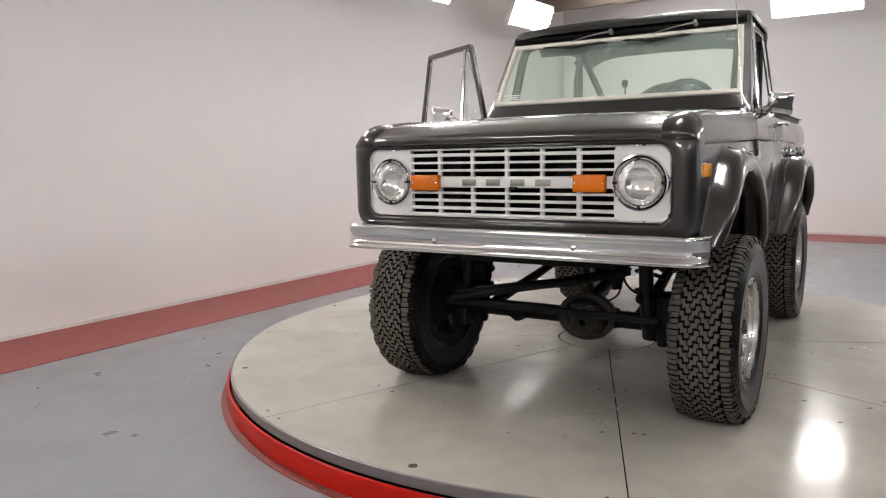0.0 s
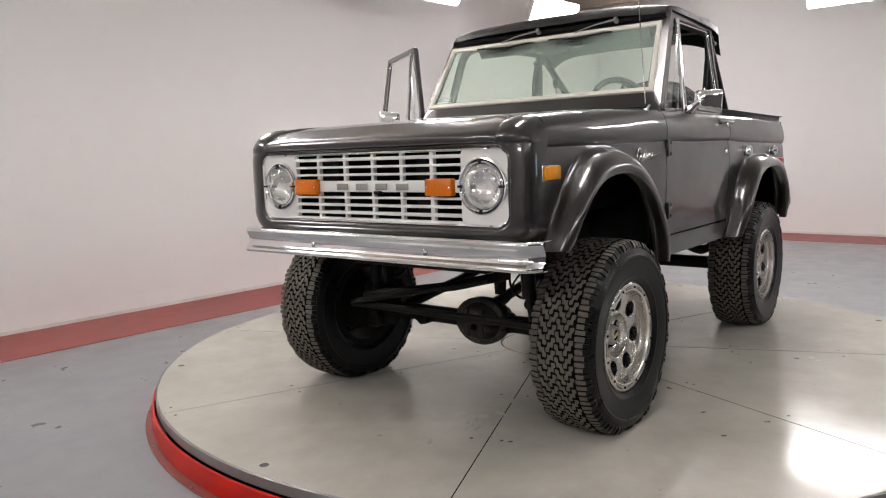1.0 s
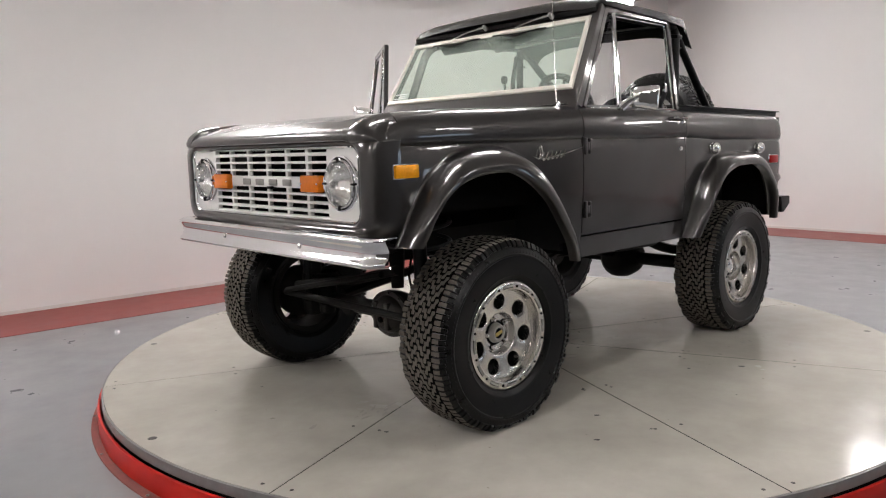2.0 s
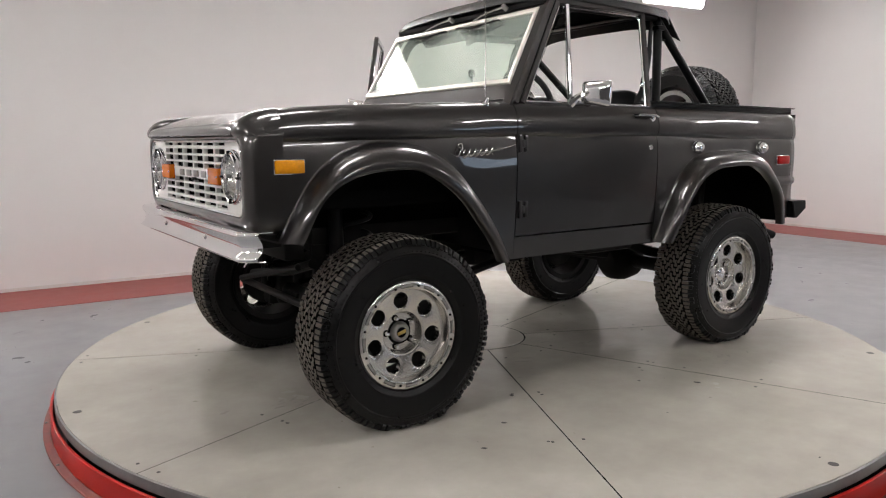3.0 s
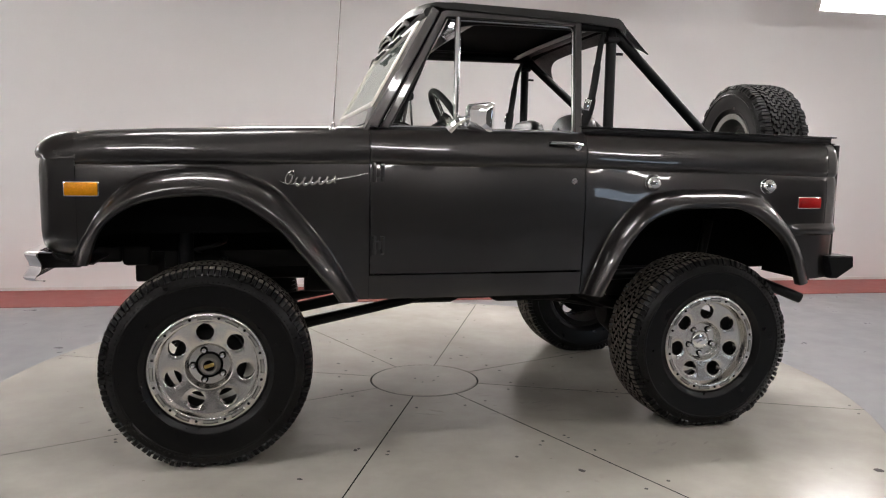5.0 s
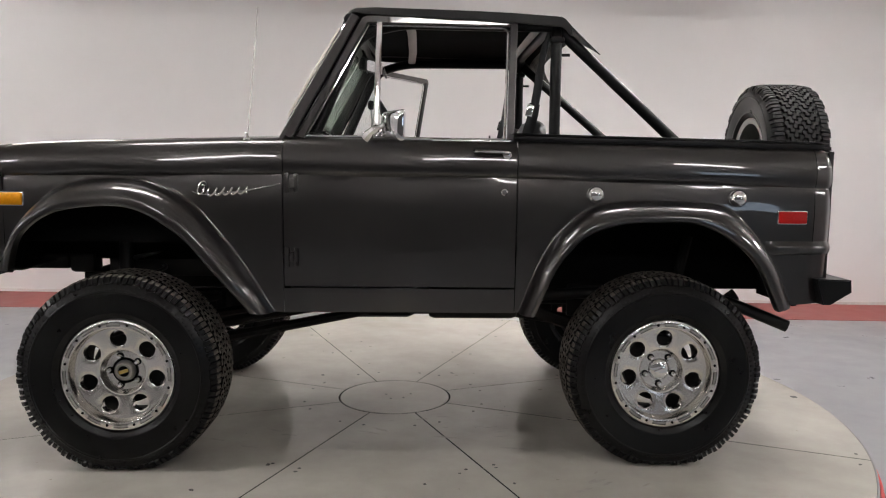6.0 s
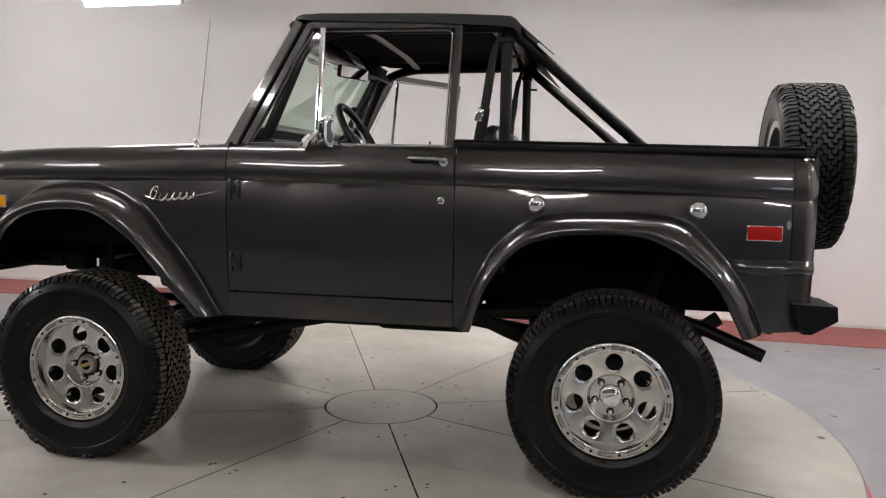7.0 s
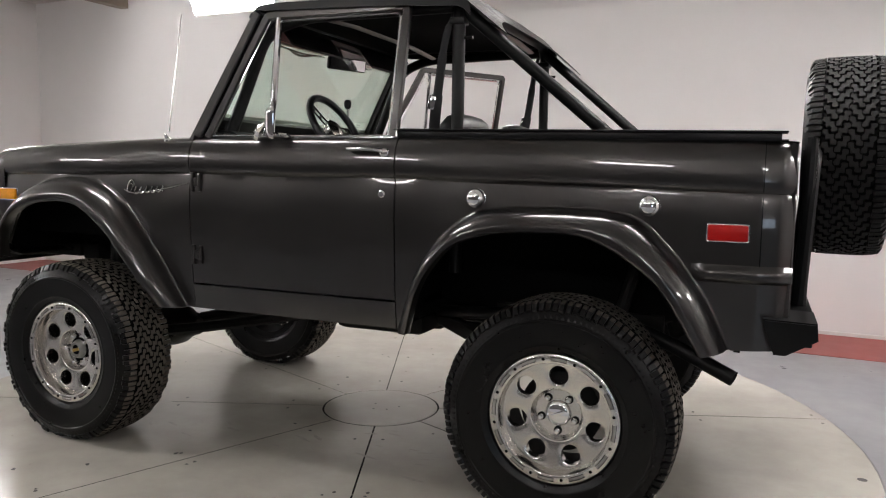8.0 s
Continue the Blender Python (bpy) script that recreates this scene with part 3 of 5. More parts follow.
def flare(outer, lip, s, parent):
    """A bolt-on wheel arch flare: a hollow bulging band."""
    a, b = arch_line(outer, 44), arch_line(lip, 44)
    rows = []
    for k in range(44):
        (x0, z0), (x1, z1) = a[k], b[k]
        y0 = low_y(x0, z0) + 0.002
        e = min(1, min(k, 43 - k) / 5)
        reach = 0.088 + 0.022 * e
        row = []
        for f, c in ((0.0, 0.0), (0.05, 0.012), (0.09, 0.045), (0.12, 0.11), (0.145, 0.21), (0.17, 0.32), (0.21, 0.45), (0.27, 0.585), (0.35, 0.71), (0.44, 0.81), (0.54, 0.89), (0.63, 0.945), (0.70, 0.98), (0.76, 1.0), (0.83, 1.008), (0.92, 1.01), (1.0, 1.005)):
            row.append((x0 + (x1 - x0) * f, s * (y0 + reach * c), z0 + (z1 - z0) * f))
        x2, y2, z2 = row[-1]
        row.append((x1 + (x1 - x0) * 0.06, s * (abs(y2) - 0.008), z1 + (z1 - z0) * 0.06))
        row.append((x1 + (x1 - x0) * 0.02, s * (abs(y2) - 0.05), z1 + (z1 - z0) * 0.02))
        rows.append(row)
    part("wheel_arch_flare", grid(rows, 0.006), PAINT, parent, "bulging dark grey wheel arch flare", angle=50)


def fine(a, b, step=0.03):
    return list(np.linspace(a, b, max(2, int(round((b - a) / step)) + 1)))


def fender_bottom(x):
    return under_arch(ARCH_F, x, lambda q: 0.845 if q < 0 else 0.662)


def quarter_bottom(x):
    return under_arch(ARCH_R, x, lambda q: 0.662 if q < 2.3 else lerp(q, ((2.85, 0.70), (3.07, 0.715))))


def hood_edge(x):
    return lerp(x, ((-0.67, 0.672), (0.65, 0.70)))


for s in (-1, 1):
    panel("front_fender", fine(-0.498, 0.6745, 0.022), fender_bottom, s, truck, inner=lambda x: hood_edge(x) + 0.007, label="dark grey metallic front fender")
    panel("rocker_panel", fine(0.676, 1.676, 0.08), 0.662, s, truck, top=False, z_top=0.768, rows=4, label="dark grey sill under the door")
    panel("rear_quarter_panel", fine(1.6805, 2.70, 0.022) + fine(2.72, 3.083, 0.012), quarter_bottom, s, truck, label="dark grey metallic rear quarter panel")
    flare(ARCH_F, LIP_F, s, truck)
    flare(ARCH_R, LIP_R, s, truck)

# hood with its turned-down front lip
rows = []
for x, crown, drop in ((-0.664, 1.268, 0.0), (-0.671, 1.272, 0.0), (-0.673, 1.286, 0.002), (-0.670, 1.299, 0.003), (-0.662, 1.309, 0.004), (-0.648, 1.317, 0.004), (-0.62, 1.329, 0.004), (-0.58, 1.345, 0.006), (-0.53, 1.361, 0.009),
                       (-0.47, 1.375, 0.011), (-0.38, 1.386, 0.013), (-0.2, 1.399, 0.014), (0.0, 1.409, 0.015), (0.2, 1.418, 0.015), (0.4, 1.427, 0.015), (0.52, 1.432, 0.015), (0.6, 1.436, 0.015), (0.645, 1.438, 0.015)):
    w = hood_edge(x)
    row = []
    for k in range(49):
        v = -1 + 2 * k / 48
        edge = -0.005 if abs(v) > 0.99 else 0.0
        ridge = 0.004 * math.exp(-((abs(v) - 0.80) / 0.05) ** 2) if x > -0.5 else 0.0
        row.append((x + 0.010 * abs(v) ** 8 * (1 if x < -0.6 else 0), v * w, crown - drop * abs(v) ** 2.5 + edge + ridge))
    rows.append(row)
part("hood", grid(rows, 0.012), PAINT, truck, "broad dark grey metallic hood", angle=40)
part("cowl_panel", grid([[(x, y, z + 0.012 * (1 - (y / 0.75) ** 2)) for y in np.linspace(-0.745, 0.745, 21)] for x, z in ((0.60, 1.392), (0.65, 1.416), (0.70, 1.425), (0.78, 1.42))], 0.01), PAINT, truck)
part("engine_bay_floor", box((-0.50, -0.66, 0.95), (0.66, 0.66, 1.24)), SHUT, truck, "black engine bay")

# nose: a rounded frame round the grille
rows = []
for x, a, z0, z1, r in ((-0.498, 0.800, 0.868, 1.361, 0.075), (-0.53, 0.801, 0.868, 1.356, 0.078), (-0.56, 0.800, 0.870, 1.345, 0.08), (-0.59, 0.800, 0.876, 1.332, 0.08), (-0.615, 0.792, 0.886, 1.310, 0.08), (-0.632, 0.776, 0.899, 1.289, 0.08),
                        (-0.641, 0.750, 0.914, 1.272, 0.075), (-0.645, 0.730, 0.926, 1.262, 0.07), (-0.641, 0.720, 0.936, 1.256, 0.062), (-0.63, 0.715, 0.941, 1.251, 0.058), (-0.59, 0.713, 0.943, 1.249, 0.056)):
    rows.append([(x, y + 0.024 * min(1, max(0, (y - 0.5) / 0.25)), z) for y, z in rounded_rect(a, z0, z1, r, 8)] if x < -0.5 and a > 0.745 else [(x, y, z) for y, z in rounded_rect(a, z0, z1, r, 8)])
part("nose_panel", grid(rows, 0.0, close=True), PAINT, truck, "dark grey rounded nose frame round the grille", angle=50)
# rounded front corners of the fenders: a crest that falls to the hood inside and to the flank outside
for s in (-1, 1):
    rows = []
    wide = 1.0 if s < 0 else 1.16
    for x, crest in ((-0.640, 1.260), (-0.653, 1.263), (-0.661, 1.274), (-0.662, 1.290), (-0.655, 1.308), (-0.642, 1.325), (-0.622, 1.341), (-0.597, 1.354), (-0.565, 1.364), (-0.530, 1.370), (-0.494, 1.3745)):
        front = min(1.0, max(0.0, (-0.494 - x) / 0.12))
        row = []
        for y, dz in ((0.673, -0.060), (0.675, -0.010), (0.680, -0.006), (0.694, -0.003), (0.710, 0.0), (0.725, 0.0), (0.739, -0.003), (0.753, -0.010), (0.767, -0.022), (0.780, -0.039), (0.790, -0.059), (0.797, -0.082), (0.802, -0.108)):
            u = max(0.0, (y - 0.70) / 0.10)
            row.append((x + 0.052 * u * u * front, s * (0.673 + (y - 0.673) * wide), 1.260 + (crest - 1.260) * max(0.0, 1 + dz / 0.112)))
        rows.append(row)
    part("fender_corner", grid(rows, 0.004), PAINT, truck, "rounded dark grey front fender corner", angle=60)
part("front_apron", grid([[(x, y, z) for y in np.linspace(-0.76, 0.76, 9)] for x, z in ((-0.60, 0.885), (-0.585, 0.865), (-0.52, 0.845), (-0.45, 0.84))], 0.008), PAINT, truck)

# grille: white bars, four chrome shapes, lamps
grille = part("grille_trim", grid([[(x, y, z) for y, z in rounded_rect(a, z0, z1, r, 8)] for x, a, z0, z1, r in
                                  ((-0.622, 0.717, 0.939, 1.253, 0.056), (-0.637, 0.716, 0.940, 1.252, 0.055), (-0.642, 0.712, 0.944, 1.248, 0.051), (-0.637, 0.706, 0.950, 1.242, 0.047), (-0.620, 0.703, 0.953, 1.239, 0.044))], 0.0, close=True), CHROME, truck, "thin bright grille surround")
bm = bmesh.new()
GX0, GX1 = -0.628, -0.606
for z, h in ((1.2435, 0.0045), (1.2195, 0.0075), (1.185, 0.0052), (1.151, 0.0052), (1.0995, 0.0245), (1.050, 0.0052), (1.0165, 0.0062), (0.9825, 0.0072), (0.9545, 0.0055)):
    add_box(bm, (GX0, -0.490, z - h), (GX1, 0.488, z + h), 0.003)
for y, w in ((0.332, 0.0090), (0.1625, 0.0085), (-0.0065, 0.0085), (-0.171, 0.0090), (-0.335, 0.0105)):
    add_box(bm, (GX0 + 0.001, y - w, 0.951), (GX1, y + w, 1.246), 0.003)


def plate_edge(cy, cz, dy, dz, ya, yb, za, zb, rad):
    """Distance from (cy, cz) to the edge of a plate whose outer corners are rounded."""
    lo, hi = 0.0, 0.4
    for _ in range(30):
        t = (lo + hi) / 2
        y, z = abs(cy + dy * t - (ya + yb) / 2) - (yb - ya) / 2 + rad, abs(cz + dz * t - (za + zb) / 2) - (zb - za) / 2 + rad
        inside = math.hypot(max(y, 0), max(z, 0)) + min(max(y, z), 0) < rad
        lo, hi = (t, hi) if inside else (lo, t)
    return lo


for s in (-1, 1):
    # plate round a headlamp, with a round hole
    cy, cz, n = s * 0.590, 1.100, 64
    ya, yb = (0.482, 0.706) if s > 0 else (-0.706, -0.484)
    ring_in, ring_out = [], []
    for k in range(n):
        a = 2 * math.pi * (k + 0.5) / n
        dx, dz = math.cos(a), math.sin(a)
        t = max(0.1085, plate_edge(cy, cz, dx, dz, ya, yb, 0.950, 1.246, 0.022))
        ring_out.append((cy + dx * t, cz + dz * t))
        ring_in.append((cy + dx * 0.107, cz + dz * 0.107))
    v = [[bm.verts.new((x, y, z)) for y, z in ring] for x, ring in ((GX1, ring_out), (GX0, ring_out), (GX0, ring_in), (GX1, ring_in))]
    for p, q in zip(v, v[1:] + v[:1]):
        for k in range(n):
            bm.faces.new((p[k], p[(k + 1) % n], q[(k + 1) % n], q[k]))
part("grille", bm, WHITE, grille, "white painted slotted grille")
part("radiator", box((-0.56, -0.50, 0.93), (-0.52, 0.50, 1.24)), SHUT, truck, "dark radiator behind the grille")
for y in (0.30, -0.28):
    part("radiator_bracket", box((-0.585, y - 0.06, 0.95), (-0.575, y + 0.06, 1.23)), CHASSIS, truck)
for y, w in ((0.177, 0.034), (0.058, 0.034), (-0.059, 0.034), (-0.177, 0.034)):
    part("badge_block", box((GX0 - 0.006, y - w, 1.083), (GX0 + 0.001, y + w, 1.112), 0.003), ALLOY_DULL, grille, "small chrome badge block")
part("hood_latch", box((-0.645, -0.06, 1.068), (-0.61, -0.025, 1.080), 0.003), BLACK, truck)
for s in (-1, 1):
    at = Matrix.Translation((-0.628, s * 0.590, 1.100)) @ Matrix.Rotation(-math.pi / 2, 4, "Y")
    lamp = part("headlight", lathe([(0.088, -0.010), (0.090, 0.012), (0.092, 0.022), (0.0955, 0.025), (0.099, 0.022), (0.101, 0.012), (0.1035, 0.008), (0.106, 0.014), (0.111, 0.013), (0.1145, 0.005), (0.1155, 0.0)], 56, at), CHROME, truck, "round sealed-beam headlight in a chrome ring")
    part("headlight_reflector", lathe([(0.088, 0.004), (0.083, -0.012), (0.068, -0.032), (0.045, -0.046), (0.02, -0.052), (0, -0.053)], 40, at), SILVER, lamp, "silvered bowl behind the lens")
    lens = bmesh.new()
    rows = []
    for k in range(15):
        q = k / 14
        rows.append([at @ Vector((0.0875 * q * math.cos(a), 0.0875 * q * math.sin(a), 0.034 - 0.024 * q ** 2.2 + 0.0011 * math.sin(330 * 0.0875 * q * math.sin(a)) * (1 - q ** 4))) for a in (2 * math.pi * j / 72 for j in range(72))])
    add_grid(lens, rows[1:], 0.0, True)
    lens.faces.new(lens.verts[0:72])
    part("headlight_lens", lens, LAMP_GLASS, lamp, "clear ribbed glass lens", angle=60)
    part("headlight_gasket", lathe([(0.1018, 0.0112), (0.1032, 0.0098), (0.1046, 0.0120)], 48, at), SHUT, lamp)
    for k in range(4):
        m = at @ Matrix.Rotation(k * math.pi / 2, 4, "Z")
        part("retaining_tab", box((0.0865, -0.005, 0.016), (0.107, 0.005, 0.027), 0.002, m), BLACK, lamp)
    y0, y1 = (0.325, 0.470) if s > 0 else (-0.454, -0.317)
    sig = part("turn_signal", box((-0.656, y0, 1.061), (-0.620, y1, 1.132), 0.007), AMBER, truck, "rectangular amber turn signal lens")
    for y in (y0 + 0.01, y1 - 0.01):
        part("screw", lathe([(0, 0.003), (0.004, 0.002), (0.005, 0)], 8, Matrix.Translation((-0.655, y, 1.0965)) @ Matrix.Rotation(-math.pi / 2, 4, "Y")), CHROME, sig)

# front bumper: a ribbed chrome channel
rows = []
for k in range(81):
    y = -0.856 + 1.704 * k / 80
    back = 0.062 * max(0, (abs(y) - 0.785) / 0.07) ** 2
    rows.append([(x + back, y, z) for x, z in ((-0.640, 0.898), (-0.682, 0.899), (-0.693, 0.897), (-0.699, 0.890), (-0.698, 0.880), (-0.692, 0.869), (-0.685, 0.855), (-0.682, 0.840), (-0.684, 0.826), (-0.691, 0.813), (-0.701, 0.804), (-0.7055, 0.796), (-0.704, 0.788), (-0.697, 0.783), (-0.670, 0.782))])
bumper = part("front_bumper", grid(rows, 0.004), CHROME, truck, "smooth concave chrome front bumper", angle=60)
for y in (-0.333, 0.332):
    part("bumper_bolt", lathe([(0, 0.010), (0.006, 0.0095), (0.012, 0.006), (0.014, 0)], 16, Matrix.Translation((-0.680, y, 0.836)) @ Matrix.Rotation(-math.pi / 2, 4, "Y")), CHROME, bumper)
for s in (-1, 1):
    part("bumper_bracket", box((-0.68, s * 0.42 - 0.03, 0.80), (-0.40, s * 0.42 + 0.03, 0.87), 0.006), CHASSIS, truck)
    part("nose_side_plate", box((-0.66, s * 0.74 - 0.006, 0.82), (-0.50, s * 0.74 + 0.006, 0.88), 0.003), CHASSIS, truck)

# tailgate, tub, bed rails
part("tailgate", grid([[(3.077 + 0.006 * math.cos(y * 1.8), y, z) for y in np.linspace(-0.755, 0.755, 11)] for z in np.linspace(0.72, 1.385, 12)], 0.02), PAINT, truck, "dark grey tailgate")
part("cargo_tub", box((1.72, -0.395, 0.88), (3.05, 0.395, 0.92)), BLACK, truck, "black bed floor")
for s in (-1, 1):
    part("bed_side_liner", box((1.70, s * 0.715 - 0.01, 1.165), (3.05, s * 0.715 + 0.01, 1.40)), BLACK, truck)
    tip = Matrix.Translation((1.655, 0, 1.43)) @ Matrix.Rotation(radians(0.85), 4, "Y") @ Matrix.Translation((-1.655, 0, -1.43))
    bm = box((1.655, min(s * 0.690, s * 0.752), 1.412), (3.030, max(s * 0.690, s * 0.752), 1.4395), 0.003, tip)
    add_box(bm, (1.652, min(s * 0.675, s * 0.768), 1.4400), (3.048, max(s * 0.675, s * 0.768), 1.4460), 0.002, tip)
    part("bed_rail", bm, BLACK, truck, "black bed rail with a flat cap")
    rows = []
    for x in fine(2.775, 3.083, 0.012):
        grow = min(1.0, (x - 2.770) / 0.06)
        rows.append([(x, s * (low_y(x, z) + 0.0005 + out * grow), z) for z, out in ((0.992, 0.0), (0.984, 0.004), (0.975, 0.010), (0.966, 0.0145), (0.956, 0.0155), (0.946, 0.013), (0.938, 0.007), (0.932, 0.0))])
    part("rear_body_trim", grid(rows, 0.004), PAINT, truck, "pressed ridge across the rear corner", angle=60)
    part("corner_seam", tube([(2.985, s * (low_y(2.985, z) - 0.0012), z) for z in (0.99, 1.03, 1.06, 1.1, 1.14, 1.18, 1.21)], 0.0022, 6), SHUT, truck)
    part("corner_seam", tube([(2.985, s * (y - 0.0010), z) for y, z in flank(2.985, 1.2)[5:28]], 0.0018, 6), SHUT, truck)
for s in (-1, 1):
    for x0, x1 in ((0.660, 0.696), (1.655, 1.705)):
        part("door_jamb", box((x0, min(s * 0.735, s * 0.772), 0.68), (x1, max(s * 0.735, s * 0.772), 1.385), 0.004), SHUT, truck, "dark door jamb behind the panel gap")
part("cab_floor", box((0.60, -0.72, 0.70), (1.75, 0.72, 0.74)), BLACK, truck, "black cab floor")
part("firewall", box((0.60, -0.74, 0.74), (0.64, 0.74, 1.38)), BLACK, truck, "black firewall")
part("door_sill_inner", box((0.66, -0.765, 0.67), (1.70, -0.70, 0.75)), CHASSIS, truck)
part("door_sill_inner", box((0.66, 0.70, 0.67), (1.70, 0.765, 0.75)), CHASSIS, truck)

# wheel wells: sheets coloured near black to imitate the deep shade inside
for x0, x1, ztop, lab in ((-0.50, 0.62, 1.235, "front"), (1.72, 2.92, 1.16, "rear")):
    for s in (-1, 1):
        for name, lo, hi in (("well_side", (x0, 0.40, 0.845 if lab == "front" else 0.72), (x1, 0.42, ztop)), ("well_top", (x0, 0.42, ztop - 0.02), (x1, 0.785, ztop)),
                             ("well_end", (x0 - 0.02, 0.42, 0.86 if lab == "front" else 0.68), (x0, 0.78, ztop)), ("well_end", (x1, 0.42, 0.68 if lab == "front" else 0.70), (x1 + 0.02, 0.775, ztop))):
            part(name, box((lo[0], min(s * lo[1], s * hi[1]), lo[2]), (hi[0], max(s * lo[1], s * hi[1]), hi[2])), SHUT, truck, "wheel well sheet, coloured black for its shade", smooth=False)


# ---------------------------------------------------------------- doors
HINGE = (0.680, 0.800)


def channel(points, side, half, depth):
    """A square-edged bar bent along points; side is the direction across its broad faces."""
    pts = [Vector(p) for p in points]
    side = Vector(side)
    rows = []
    for k, p in enumerate(pts):
        a, b = pts[max(k - 1, 0)], pts[min(k + 1, len(pts) - 1)]
        across = (b - a).cross(side).normalized()
        e = 0.004
        rows.append([p + across * u + side * v for u, v in ((-half, -depth + e), (-half, depth - e), (-half + e, depth), (half - e, depth), (half, depth - e), (half, -depth + e), (half - e, -depth), (-half + e, -depth))])
    bm = grid(rows, 0.0, True)
    bm.verts.ensure_lookup_table()
    bm.faces.new(bm.verts[0:8])
    bm.faces.new(bm.verts[len(rows) * 8 - 8:len(rows) * 8])
    return bm


def door(s, turn):
    """A door with its window frame, hung at the front edge and swung open by turn degrees."""
    o = (HINGE[0], s * HINGE[1])
    d = panel("door", fine(0.6795, 1.6755, 0.03), 0.777, s, truck, label="dark grey door, open" if turn else "dark grey door, closed", origin=o, thick=0.02)
    d.matrix_basis = pose(o[0], o[1], 0, 0, 0, turn)
    q = lambda x, y, z: (x - o[0], s * y - o[1], z)
    inner = box((0.70 - o[0], min(s * 0.70, s * 0.76) - o[1], 0.80), (1.66 - o[0], max(s * 0.70, s * 0.76) - o[1], 1.40), 0.01)
    part("door_card", inner, BLACK, d, "black inner door panel")
    frame_path = [q(0.746, 0.752, 1.418), q(1.020, 0.690, 1.927), q(1.665, 0.668, 1.927), q(1.648, 0.752, 1.415)]
    part("window_frame", channel(round_corners(frame_path, 0.016, 4), (0, s, 0.02), 0.0165, 0.015), PAINT, d, "slim dark grey window frame", angle=30)
    part("vent_frame", tube([q(0.772, 0.754, 1.424), q(1.034, 0.694, 1.902)], 0.004, 6), CHROME, d)
    inner_path = [q(1.052, 0.692, 1.902), q(1.640, 0.674, 1.902), q(1.624, 0.754, 1.420)]
    part("window_trim", tube(round_corners(inner_path, 0.03, 4), 0.006, 6), CHROME, d, "thin bright window trim")
    part("vent_post", tube([q(1.068, 0.752, 1.415), q(1.080, 0.700, 1.912)], 0.0138, 10), CHROME, d, "chrome vent window post")
    vent = bmesh.new()
    add_grid(vent, [[q(0.79, 0.722, 1.43), q(1.062, 0.722, 1.43)], [q(1.045, 0.711, 1.89), q(1.070, 0.711, 1.89)]], 0.004)
    g = part("vent_glass", vent, CLEAR, d, "clear vent window glass")
    g.visible_shadow = False
    part("vent_sill_trim", tube([q(0.77, 0.756, 1.424), q(1.07, 0.756, 1.424)], 0.005, 6), CHROME, d)
    part("window_sill", tube([q(1.07, 0.750, 1.416), q(1.65, 0.752, 1.414)], 0.009, 6), CHROME if not turn else BLACK, d)
    # handle: a bar on a rounded escutcheon with a button
    hy = 0.830
    part("door_handle", tube(round_corners([q(1.485, 0.800, 1.362), q(1.490, hy + 0.016, 1.364), q(1.60, hy + 0.020, 1.362), q(1.640, hy + 0.004, 1.356)], 0.012, 3), 0.0085, 8, 0.8), CHROME, d, "chrome door handle")
    # black plate imitates the shade under the handle bar
    lo, hi = q(1.492, 0.798, 1.349), q(1.612, 0.8135, 1.3725)
    part("handle_recess", box([min(a, b) for a, b in zip(lo, hi)], [max(a, b) for a, b in zip(lo, hi)], 0.006), BLACK, d, "black plate standing in for the shade behind the handle")
    part("handle_base", lathe([(0, 0.012), (0.012, 0.012), (0.018, 0.008), (0.021, 0)], 20, Matrix.Translation(q(1.632, 0.800, 1.350)) @ Matrix.Rotation(-s * math.pi / 2, 4, "X")), CHROME, d)
    part("lock_cylinder", lathe([(0, 0.008), (0.010, 0.008), (0.015, 0.004), (0.016, 0)], 20, Matrix.Translation(q(1.622, 0.804, 1.192)) @ Matrix.Rotation(-s * math.pi / 2, 4, "X")), CHROME, d, "round chrome door lock")
    # hinges: two leaves and a knuckle
    for z in (1.222, 0.905):
        bm = bmesh.new()
        y = low_y(0.70, z)
        for x0, x1, h, out in ((0.686, 0.704, 0.043, 0.014), (0.722, 0.742, 0.040, 0.011), (0.702, 0.724, 0.020, 0.012)):
            lo, hi = q(x0, y - 0.004, z - h), q(x1, y + out, z + h)
            add_box(bm, [min(a, b) for a, b in zip(lo, hi)], [max(a, b) for a, b in zip(lo, hi)], 0.004)
        part("door_hinge", bm, PAINT, d, "dark grey outside hinge")
        for dz in (-0.028, 0.028):
            part("hinge_screw", lathe([(0, 0.004), (0.005, 0.003), (0.006, 0)], 8, Matrix.Translation(q(0.732, y + 0.010, z + dz)) @ Matrix.Rotation(-s * math.pi / 2, 4, "X")), PAINT, d)
    # mirror: a tapered head on a slanted arm
    part("mirror_base", tube(smooth_path([q(1.02, 0.775, 1.412), q(1.05, 0.785, 1.417), q(1.13, 0.785, 1.420), q(1.185, 0.775, 1.414)], 4), [0.006] + [0.020] * 11 + [0.006], 10, 0.6), CHROME, d, "chrome mirror foot")
    part("mirror_arm", tube(smooth_path([q(1.030, 0.785, 1.415), q(1.062, 0.812, 1.448), q(1.110, 0.838, 1.470)], 4), [0.024] * 3 + [0.018] * 3 + [0.011] * 3, 8), CHROME, d, "chrome mirror arm")
    yaw = radians(-36.5) * s
    m = Matrix.Translation(q(1.145, 0.857, 1.468)) @ Matrix.Rotation(yaw, 4, "Z") @ Matrix.Rotation(radians(4), 4, "X")
    head = bmesh.new()
    rows = []
